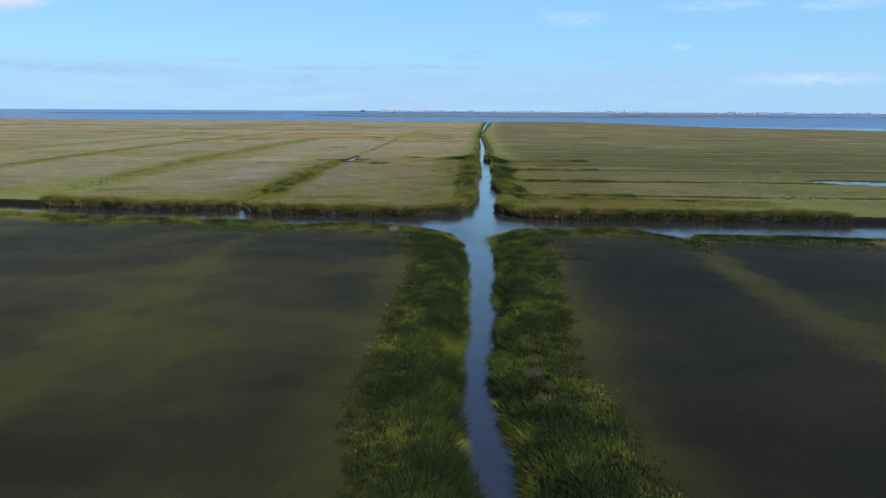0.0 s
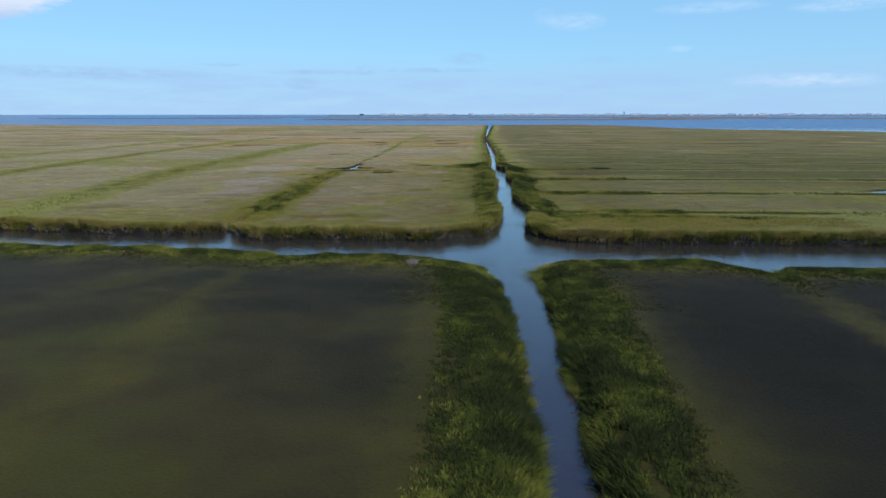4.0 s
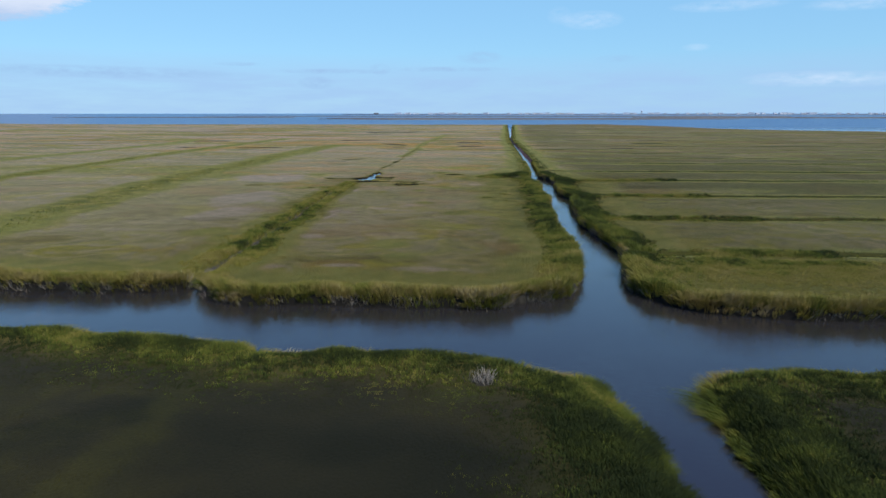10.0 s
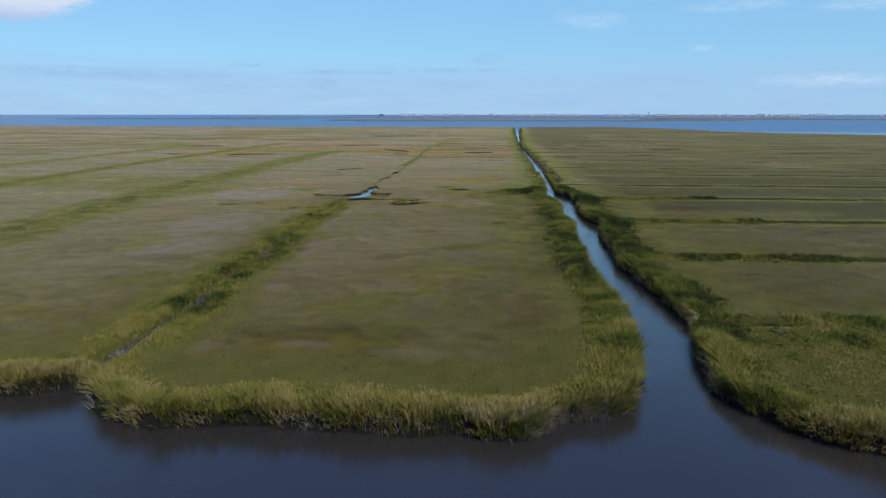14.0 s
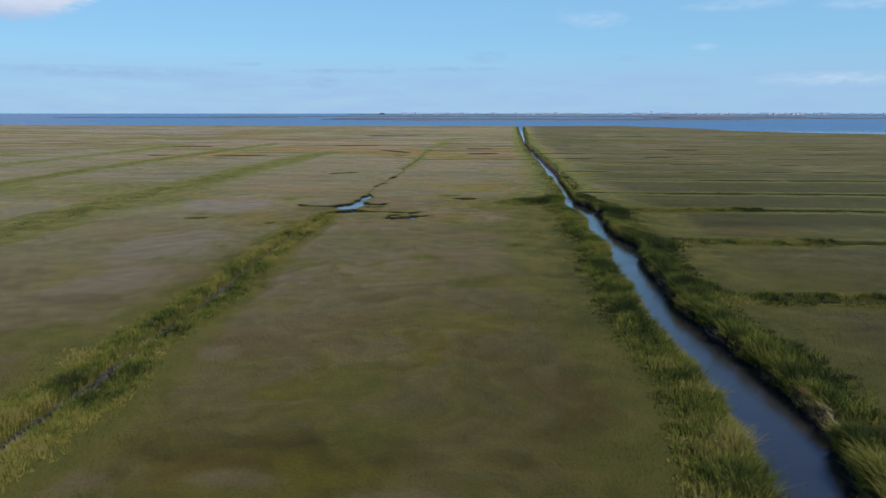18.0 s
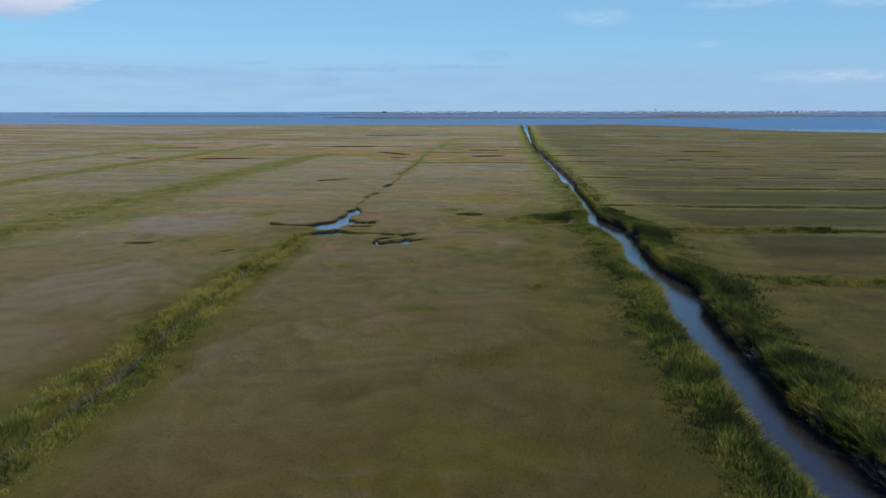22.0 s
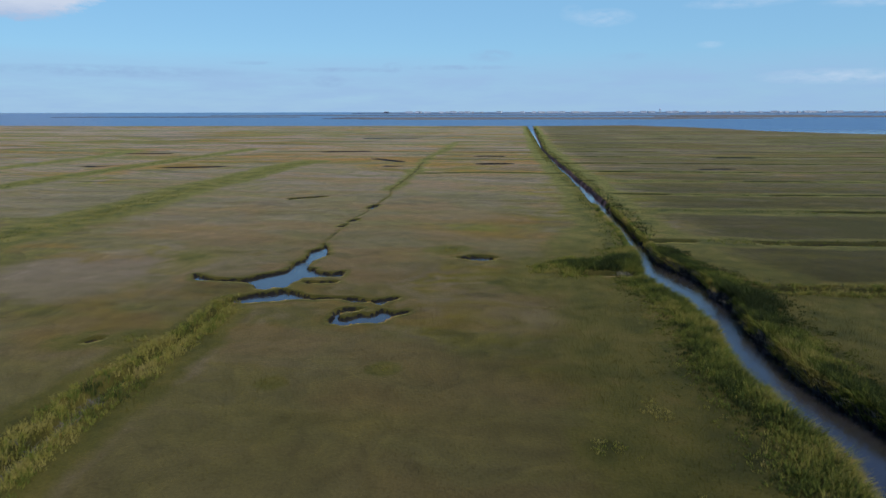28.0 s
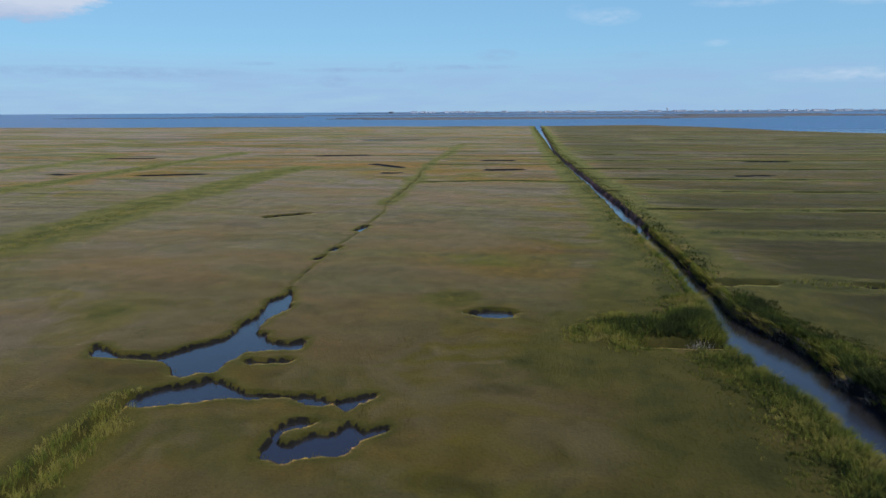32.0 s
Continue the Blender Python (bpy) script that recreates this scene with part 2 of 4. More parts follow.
    if blade:
        # thin stems scatter light evenly whichever way they face
        up = n.add("ShaderNodeCombineXYZ", {2: 1.0}).outputs[0]
        down = n.add("ShaderNodeCombineXYZ", {2: -1.0}).outputs[0]
        body = n.mix(1.0, body, (1.12, 1.12, 1.12), "MULTIPLY")
        glow = n.mix(1.0, body, n.mix(1.0, n.mix(1.0, body, (52.0, 47.0, 165.0), "MULTIPLY"), (9.0, 6.5, 9.7), "ADD"), "MULTIPLY")
        lit = n.add("ShaderNodeBsdfPrincipled", {"Base Color": n.mix(1.0, body, (0.81, 0.87, 0.84), "MULTIPLY"), "Roughness": 0.9, "Specular IOR Level": 0.0, "Normal": up, "Sheen Weight": 1.0, "Diffuse Roughness": 1.0, "Sheen Roughness": 0.25, "Sheen Tint": glow})
        through_light = n.add("ShaderNodeBsdfTranslucent", {"Color": body, "Normal": down})
        both = n.add("ShaderNodeAddShader", {0: lit.outputs[0], 1: through_light.outputs[0]})
        finish(n, both.outputs[0])
        return m
    glow = n.mix(1.0, body, n.mix(1.0, n.mix(1.0, body, (52.0, 47.0, 165.0), "MULTIPLY"), (9.0, 6.5, 9.7), "ADD"), "MULTIPLY")
    bump = n.add("ShaderNodeBump", {"Strength": 0.4, "Distance": 0.06, "Height": fine})
    sh = n.add("ShaderNodeBsdfPrincipled", {"Base Color": n.mix(1.0, body, (0.81, 0.87, 0.84), "MULTIPLY"), "Roughness": 0.9, "Normal": bump.outputs[0], "Specular IOR Level": 0.15,
                                            "Sheen Weight": 1.0, "Diffuse Roughness": 1.0, "Sheen Roughness": 0.25, "Sheen Tint": glow})
    finish(n, sh.outputs[0])
    return m


def reed_material():
    """Tall cordgrass: dark green to straw by tuft, thin enough to let light through."""
    m, n = material("cordgrass")
    pos = n.add("ShaderNodeNewGeometry").outputs["Position"]
    tint = n.add("ShaderNodeAttribute", attribute_name="tint").outputs["Fac"]
    mixed = n.math("ADD", tint, n.math("MULTIPLY", n.math("SUBTRACT", n.noise(pos, 0.45, 4, 0.6), 0.5), 0.6))
    col = n.ramp(mixed, [(0.0, (0.031, 0.043, 0.013)), (0.30, (0.124, 0.152, 0.026)), (0.52, (0.228, 0.213, 0.042)), (0.75, (0.330, 0.265, 0.090)), (1.0, (0.54, 0.46, 0.28))])
    geo = n.add("ShaderNodeNewGeometry").outputs["Normal"]
    soft = n.add("ShaderNodeVectorMath", {0: geo, 1: (0.0, 0.0, 1.6)}, operation="ADD").outputs[0]
    d = n.add("ShaderNodeBsdfPrincipled", {"Base Color": col, "Roughness": 0.7, "Specular IOR Level": 0.08, "Sheen Weight": 1.0, "Sheen Roughness": 0.30, "Sheen Tint": n.mix(1.0, col, (5.0, 4.2, 3.4), "MULTIPLY"), "Normal": n.add("ShaderNodeVectorMath", {0: soft}, operation="NORMALIZE").outputs[0]})
    t = n.add("ShaderNodeBsdfTranslucent", {"Color": col})
    mix = n.add("ShaderNodeMixShader", {0: 0.30, 1: d.outputs[0], 2: t.outputs[0]})
    finish(n, mix.outputs[0])
    return m


def water_material():
    """Silty tidal water in the ditches, choppier and painted with reflected sky blue out in the bay."""
    m, n = material("tidal_water")
    pos = n.add("ShaderNodeNewGeometry").outputs["Position"]
    y = n.add("ShaderNodeSeparateXYZ", {0: pos}).outputs[1]
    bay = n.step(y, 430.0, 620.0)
    # the bay's blue base stands in for sky reflected off the waves
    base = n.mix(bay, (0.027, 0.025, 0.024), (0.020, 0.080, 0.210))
    ripple = n.noise(n.scaled(pos, 1.0, 2.2, 1.0), 3.2, 3, 0.6)
    patch = n.noise(pos, 0.11, 3, 0.5)
    swell = n.noise(n.scaled(pos, 0.05, 0.12, 1.0), 1.0, 4, 0.7)
    height = n.math("ADD", n.math("MULTIPLY", ripple, n.step(patch, 0.4, 0.65, 0.03, 0.09)), n.math("MULTIPLY", n.math("MULTIPLY", swell, bay), 6.0))
    bump = n.add("ShaderNodeBump", {"Strength": 0.6, "Distance": 0.35, "Height": height})
    sh = n.add("ShaderNodeBsdfPrincipled", {"Base Color": base, "Roughness": n.step(bay, 0.0, 1.0, 0.08, 0.28), "IOR": n.step(bay, 0.0, 1.0, 1.75, 1.6), "Normal": bump.outputs[0]})
    finish(n, sh.outputs[0])
    return m


def plain(name, colour, rough=0.8, grain=6.0, spread=0.25):
    """A matt surface whose colour wavers by a noise of the given grain."""
    m, n = material(name)
    pos = n.add("ShaderNodeNewGeometry").outputs["Position"]
    k = n.noise(pos, grain, 4, 0.6)
    col = n.mix(k, tuple(c * (1 - spread) for c in colour), tuple(min(1, c * (1 + spread)) for c in colour))
    sh = n.add("ShaderNodeBsdfPrincipled", {"Base Color": col, "Roughness": rough})
    finish(n, sh.outputs[0])
    return m


TURF, HAY, REED, WATER = turf_material(), turf_material("salt_hay_stems", True), reed_material(), water_material()
DEAD = plain("dead_stems", (0.25, 0.215, 0.165), 0.8, 9.0, 0.35)
GREYDEAD = plain("grey_dead_stems", (0.11, 0.10, 0.082), 0.85, 5.0, 0.4)
ISLE = plain("distant_marsh", (0.150, 0.140, 0.125), 0.95, 0.02, 0.2)
# blue-grey base: the haze of distance is painted into this shore
SHORE = plain("painted_haze_shore", (0.16, 0.19, 0.23), 0.95, 0.01, 0.2)
# white siding, dulled and blued by haze put into its colour
HOUSE_WHITE = plain("hazed_white_siding", (0.62, 0.66, 0.72), 0.6, 0.3, 0.06)
HOUSE_GREY = plain("grey_siding", (0.42, 0.44, 0.46), 0.7, 0.3, 0.1)
ROOF = plain("grey_shingle", (0.36, 0.39, 0.43), 0.8, 0.5, 0.2)
GLASS = plain("dark_window", (0.05, 0.06, 0.08), 0.2, 0.5, 0.2)

# ---------------------------------------------------------------- plan of the marsh
rng = np.random.default_rng(7)


def lattice(seed):
    return np.random.default_rng(seed).random((256, 256))


def noise2(x, y, size, seed):
    """Smooth value noise 0..1 with bumps of about the given size."""
    g = lattice(seed)
    u, v = np.asarray(x) / size + 1000, np.asarray(y) / size + 1000
    i, j = np.floor(u).astype(int), np.floor(v).astype(int)
    a, b = u - i, v - j
    a, b = a * a * (3 - 2 * a), b * b * (3 - 2 * b)
    i0, i1, j0, j1 = i % 256, (i + 1) % 256, j % 256, (j + 1) % 256
    return (g[i0, j0] * (1 - a) + g[i1, j0] * a) * (1 - b) + (g[i0, j1] * (1 - a) + g[i1, j1] * a) * b


def fbm(x, y, size, seed):
    return 0.55 * noise2(x, y, size, seed) + 0.3 * noise2(x, y, size / 2.3, seed + 1) + 0.15 * noise2(x, y, size / 5.1, seed + 2)


def smooth(v, lo, hi):
    s = np.clip((v - lo) / (hi - lo), 0, 1)
    return s * s * (3 - 2 * s)


# main ditch: y, x of the bank that carries the lower x, x of the other bank
MAIN_LOW = [(-30, -0.2, 2.2), (12, -0.6, 1.8), (17, -0.9, 1.2), (20.3, -1.7, 0.6), (24, -2.3, 0.0), (28, -2.5, -0.5), (34, -2.7, -0.5), (43, -3.2, -0.7), (50, -3.8, -0.8), (55, -4.4, -1.0), (58.4, -4.9, -1.4), (61, -5.6, -1.2),
            (63.4, -6.6, -0.8), (66, -8.5, 0.9), (74, -9.0, 1.0), (78, -6.9, -0.6), (81, -6.0, -1.9), (87, -5.3, -1.5), (91, -5.1, -0.6), (96, -5.2, -1.0), (102, -5.9, -2.0), (105, -6.5, -2.4)]
MAIN_HIGH = [(109, -6.4, -3.3), (113, -6.4, -3.1), (122, -7.0, -3.2), (126, -6.6, -3.2), (130, -6.4, -2.2), (133, -7.0, -2.8), (137, -7.6, -4.2), (145, -7.4, -4.5), (150, -7.9, -4.0), (153, -8.8, -4.6),
             (158, -9.8, -4.6), (162, -9.2, -6.0), (165, -9.1, -6.9), (172, -9.4, -6.9), (184, -9.6, -7.4), (200, -10.4, -8.2), (220, -11.0, -9.3), (242, -12.2, -10.7), (265, -13.4, -12.2), (288, -14.8, -13.7),
             (310, -16.0, -15.1), (348, -17.8, -17.0), (420, -19.8, -18.4), (480, -21.9, -19.9), (560, -24.4, -21.4), (640, -26.8, -22.6), (760, -30.0, -25.0)]
MAIN = np.array(MAIN_LOW + MAIN_HIGH)
# creek across: x, y of the near bank, y of the far bank
NEAR = np.array([(-900, 68.0), (-59, 67.2), (-52, 66.6), (-45, 65.4), (-43, 66.0), (-36.4, 66.2), (-33.9, 65.6), (-30.1, 65.9), (-25, 65.3), (-23.6, 64.5), (-21.4, 64.6), (-19.4, 65.3), (-14.3, 65.2), (-10.4, 64.6),
                 (-9.3, 63.6), (-7.7, 63.0), (-6.5, 63.3), (-5.8, 62.6), (-4.8, 59.6), (-4.0, 57), (-1.4, 58.2), (-1.2, 61.6), (-0.5, 63.4), (0.3, 64.2), (3.7, 65.3), (7, 65.1), (9.2, 65.9), (12.2, 66.2), (14.1, 65.0), (16, 63.2),
                 (17.2, 61.0), (17.8, 62.2), (18.3, 64.1), (19.7, 64.7), (27, 64.5), (35, 64.2), (60, 65), (600, 68)])
FAR = np.array([(-900, 81.0), (-67, 76.4), (-53, 75.6), (-47.5, 74.9), (-40.4, 75.3), (-37.4, 75.9), (-36, 76.7), (-34.9, 77.5), (-33.9, 77.0), (-32.4, 75.2), (-30.4, 73.8), (-28.3, 73.5), (-26.3, 73.9), (-24.4, 74.7), (-22, 74.6),
                (-16, 74.6), (-11.9, 74.7), (-11.2, 75.4), (-9.4, 76.7), (-7.5, 77.5), (-6.5, 78.4), (-4, 80.5), (-1.8, 79.6), (-0.4, 78.3), (0.9, 77.0), (2.3, 75.9), (3.7, 75.4), (9.4, 74.9), (15.7, 75.6), (26, 76.2), (43, 76.6), (600, 79)])
SHORELINE = np.array([(-5000, 640), (-645, 700), (-400, 662), (-200, 690), (-30, 692), (70, 718), (100, 664), (118, 615), (130, 560), (155, 518), (200, 490), (240, 455), (330, 425), (5000, 400)])
# narrow old ditches: points, half width of the bed at start and end, height of the bed, half width of the green strip
LINES = [
    ([(-34.5, 76.5), (-34.9, 80), (-35.2, 84), (-35.7, 90), (-36.3, 97), (-37.2, 106), (-38.1, 114), (-39.2, 125), (-40.0, 135), (-40.5, 143), (-40.7, 146.0)], 0.5, 0.1, 0.12, (4.6, 1.5)),
    ([(-64.5, 77), (-66.8, 95), (-70, 112), (-73.2, 131), (-76.4, 153), (-77.2, 176), (-79.2, 200), (-80.6, 225), (-82.2, 257), (-79.4, 274)], -0.4, -0.4, 0.5, 5.0),
    ([(-101, 78), (-106, 118), (-110.8, 153), (-115, 184), (-118.2, 225), (-119.4, 250), (-121, 282), (-122, 330)], -0.4, -0.4, 0.5, 3.4),
    ([(-138, 78), (-143, 140), (-147.4, 200), (-149, 235), (-152, 285), (-160, 316)], -0.4, -0.4, 0.5, 3.0),
    ([(-41, 167), (-41.8, 182), (-42.1, 194), (-42.5, 205), (-44.0, 214)], 0.02, 0.02, 0.65, 0.3),
    ([(-44.0, 214), (-45, 234), (-46.6, 252), (-49, 272), (-50.5, 298), (-51.2, 334), (-54, 389)], 0.05, 0.05, 0.6, 2.2),
    ([(-26.0, 65), (-25.2, 58), (-24.6, 51), (-24.0, 44), (-23.0, 33), (-22.2, 27), (-20, 5)], -0.4, -0.4, 0.6, 2.8),
    ([(17.4, 61), (17.3, 50), (17.9, 41.6), (18.6, 38), (19.6, 32), (22, 12)], -0.4, -0.4, 0.6, 3.0),
    ([(-58, 64), (-56, 50), (-54, 30), (-52, 5)], -0.4, -0.4, 0.6, 2.4),
    ([(-13.9, 157.7), (-11.5, 157.9), (-8.5, 157.9)], 0.42, 0.55, -0.15, 3.2),
]
for i, y0 in enumerate([91, 110.8, 132, 154.5, 173, 195, 213, 234, 254, 277, 302, 326, 350, 376, 400, 428, 452, 480, 510]):
    x0 = np.interp(y0, MAIN[:, 0], MAIN[:, 2]) + 0.5
    LINES.append(([(x0, y0 - 0.3), (10, y0 + 0.5), (40, y0 + 2.6), (110, y0 + 7.5), (230, y0 + 15)], 0.5 if i < 8 else 0.9, 0.3 if i < 8 else 0.7, 0.25, 3.0 if i < 6 else 2.2))
for i, (y0, xa, xb) in enumerate([(247, -45, -13), (289, -51, -15), (318, -110, -17), (341, -53, -18), (366, -190, -18), (390, -54, -19), (415, -230, -20), (446, -210, -21), (472, -280, -21),
                                  (505, -160, -22), (540, -320, -23), (575, -240, -24), (610, -330, -25), (640, -300, -25)]):
    LINES.append(([(xa, y0 - 2.5), ((xa + xb) / 2, y0 + 1.2 * (-1) ** i), (xb, y0)], 0.3, 0.3, 0.38, 1.7))
# pools: outlines, x y pairs
FORKED = [(-46.4, 151.0), (-47.0, 151.7), (-47.5, 152.8), (-46.6, 152.4), (-45.4, 151.7), (-43.4, 151.6), (-42.5, 152.0), (-41.8, 153.2), (-40.5, 154.7), (-40.1, 155.6), (-40.4, 157.6), (-40.1, 159.6), (-40.8, 163.3), (-40.1, 165.0),
          (-40.6, 166.8), (-39.7, 164.7), (-38.6, 161.5), (-39.2, 158.8), (-38.9, 156.5), (-38.0, 156.1), (-37.8, 155.3), (-36.0, 154.8), (-35.1, 155.4), (-34.9, 153.7), (-36.8, 153.4), (-38.0, 152.9), (-38.0, 151.9),
          (-38.4, 151.2), (-38.2, 150.0), (-39.2, 149.5), (-39.5, 148.9), (-40.1, 149.0), (-41.0, 150.2), (-41.7, 150.8), (-43.8, 151.1)]
LONG = [(-40.5, 145.4), (-40.6, 146.4), (-39.9, 147.8), (-38.4, 148.5), (-38.1, 149.1), (-37.2, 148.7), (-35.4, 147.7), (-33.9, 147.6), (-32.6, 147.7), (-32.0, 147.9), (-31.3, 147.6), (-30.5, 147.4), (-29.9, 147.8), (-28.8, 148.5),
        (-28.6, 148.0), (-29.3, 147.3), (-29.6, 146.4), (-30.1, 146.8), (-30.5, 147.1), (-31.3, 146.8), (-32.2, 147.0), (-32.8, 147.4), (-33.6, 147.35), (-34.8, 146.8), (-35.3, 147.0), (-36.5, 146.7), (-37.4, 146.1), (-39.7, 145.5)]
HOOKED = [(-31.9, 141.8), (-32.1, 142.4), (-32.2, 143.8), (-32.2, 144.7), (-31.7, 145.3), (-30.7, 145.2), (-31.1, 144.6), (-31.5, 144.4), (-31.95, 144.0), (-31.9, 143.3), (-31.5, 142.95), (-31.1, 143.2), (-30.8, 143.8), (-29.6, 144.3),
          (-29.2, 145.3), (-28.8, 145.1), (-28.4, 144.6), (-27.4, 145.3), (-27.3, 144.8), (-28.3, 143.9), (-28.6, 142.6), (-29.9, 142.2), (-30.6, 142.0), (-30.7, 141.5), (-31.4, 141.6)]
ROUND = [(-25.9, 162.2), (-25.2, 162.7), (-24.1, 163.3), (-23.1, 163.2), (-22.4, 162.6), (-22.6, 161.7), (-23.5, 161.2), (-24.7, 161.4)]
BROAD = [(52.0, 117.2), (54.0, 119.6), (58, 120.8), (64, 119.8), (80, 119.4), (96, 119.0), (97, 113.4), (80, 112.8), (64, 112.6), (57, 115.0)]
POOLS = [FORKED, LONG, HOOKED, ROUND, BROAD]
# short open slits: ends and half width
SLITS = [(-57.0, 138.9, -55.2, 139.4, 0.25), (-45.5, 136.7, -45.1, 136.9, 0.22), (-108.4, 251.3, -98.3, 255.4, 1.2), (-57.0, 200.4, -53.1, 203.7, 0.55), (-32.5, 271.6, -27.0, 273.6, 1.5), (-36.9, 151.6, -35.0, 151.9, 0.3),
         (-64.6, 285.5, -56, 277, 0.9), (-88.7, 316.2, -77.7, 319.5, 2.0), (-103.2, 424.9, -79.7, 425.4, 3.0), (-42.3, 191.9, -42.0, 195.0, 0.4), (-41.7, 181.1, -41.5, 182.5, 0.25), (-131.4, 251.9, -127.8, 250.9, 0.7),
         (-42.0, 177.0, -41.9, 178.2, 0.18), (66, 181.4, 69, 181.8, 0.5), (-56, 262, -53, 262.4, 0.5), (20, 262, 26, 263, 0.5), (34, 301, 42, 302, 1.2), (-150, 300, -140, 301, 1.5), (-36, 300, -30, 301, 1.2)]


def segment(x, y, x0, y0, x1, y1):
    dx, dy = x1 - x0, y1 - y0
    t = np.clip(((x - x0) * dx + (y - y0) * dy) / (dx * dx + dy * dy + 1e-9), 0, 1)
    return np.hypot(x - x0 - t * dx, y - y0 - t * dy), t


def polygon(x, y, pts):
    """Signed distance to a closed outline, negative inside."""
    best, inside = np.full(x.shape, 1e9), np.zeros(x.shape, bool)
    for (x0, y0), (x1, y1) in zip(pts, pts[1:] + pts[:1]):
        best = np.minimum(best, segment(x, y, x0, y0, x1, y1)[0])
        if y0 != y1:
            inside ^= ((y0 > y) != (y1 > y)) & (x < (x1 - x0) * (y - y0) / (y1 - y0) + x0)
    return np.where(inside, -best, best)


def steps(*runs):
    """Grid lines: (from, to, step) runs joined."""
    out = [np.arange(a, b, s) for a, b, s in runs]
    return np.unique(np.concatenate(out + [np.array([runs[-1][1]])]))


GX = steps((-5200, -900, 900), (-900, -260, 14), (-260, -125, 3.0), (-125, -85, 2.0), (-85, -66, 1.0), (-66, -49, 0.6), (-49, -26, 0.21), (-26, -12, 0.45), (-12, 4, 0.28), (4, 26, 0.6), (26, 60, 1.2), (60, 250, 4), (250, 900, 25), (900, 5200, 900))
GY = steps((-120, 0, 4), (0, 56, 0.6), (56, 66, 0.3), (66, 73, 0.6), (73, 84, 0.25), (84, 138, 0.42), (138, 168, 0.21), (168, 202, 0.6), (202, 207, 0.35), (207, 236, 0.6), (236, 253, 1.0), (253, 257, 0.35), (257, 272, 1.0), (272, 285, 0.4), (285, 297, 1.0), (297, 305, 0.5), (305, 316, 1.0), (316, 322, 0.4), (322, 340, 1.0), (340, 430, 2.0), (430, 435, 0.5), (435, 520, 2.0), (520, 760, 3.0), (760, 1200, 60), (1200, 5200, 800))
X, Y = np.meshgrid(GX, GY, indexing="ij")
jit = (fbm(X, Y, 1.6, 11) - 0.5) * 1.3 + (fbm(X, Y, 7.0, 21) - 0.5) * (0.7 + 0.9 * smooth(Y, 165, 230))
m_in = np.minimum(X - np.interp(Y, MAIN[:, 0], MAIN[:, 1]) - 0.4, np.interp(Y, MAIN[:, 0], MAIN[:, 2]) - X) + jit * 0.42
c_in = np.minimum(Y - np.interp(X, NEAR[:, 0], NEAR[:, 1]) - 0.4, np.interp(X, FAR[:, 0], FAR[:, 1]) - Y) + jit * 0.6
D_DITCH = -np.maximum(m_in, c_in)                      # metres from the tidal ditches, negative in the water
D_POOL = np.full(X.shape, 1e9)
for pts in POOLS:
    xs, ys = zip(*pts)
    i0, i1 = np.searchsorted(GX, (min(xs) - 6, max(xs) + 6))
    j0, j1 = np.searchsorted(GY, (min(ys) - 6, max(ys) + 6))
    s = np.s_[i0:i1, j0:j1]
    D_POOL[s] = np.minimum(D_POOL[s], polygon(X[s], Y[s], pts) + (fbm(X[s], Y[s], 0.8, 31) - 0.5) * 0.34)
for x0, y0, x1, y1, r in SLITS:
    i0, i1 = np.searchsorted(GX, (min(x0, x1) - 6, max(x0, x1) + 6))
    j0, j1 = np.searchsorted(GY, (min(y0, y1) - 6, max(y0, y1) + 6))
    s = np.s_[i0:i1, j0:j1]
    D_POOL[s] = np.minimum(D_POOL[s], segment(X[s], Y[s], x0, y0, x1, y1)[0] - r + (fbm(X[s], Y[s], 1.2, 31) - 0.5) * 0.5)
D_SHORE = np.interp(X, SHORELINE[:, 0], SHORELINE[:, 1]) + (fbm(X, Y, 40, 41) - 0.5) * 22 - Y
Z = 0.74 + (fbm(X, Y, 9.0, 51) - 0.5) * 0.16
fringe_w = 4.0 + 3.2 * smooth(62 - Y, 0, 6) + 3.0 * smooth(-np.abs(Y - 82), -9, -4) * (X < -4) + (2.2 * smooth(Y, 100, 135) + 3.6 * smooth(Y, 84, 100) * (X < -5)) * (1 - 0.85 * smooth(Y, 158, 190)) + 3.2 * (X > -3) * smooth(Y, 72, 80) * (1 - smooth(Y, 150, 185)) + 3.0 * (fbm(X, Y, 14.0, 61) - 0.35)
NEARY = np.interp(X, NEAR[:, 0], NEAR[:, 1])
FRINGE = np.clip(1.15 - D_DITCH / fringe_w, 0, 1)
MUDDY = smooth(-D_DITCH, -0.6, -0.3)
D_LINE = np.full(X.shape, 1e9)
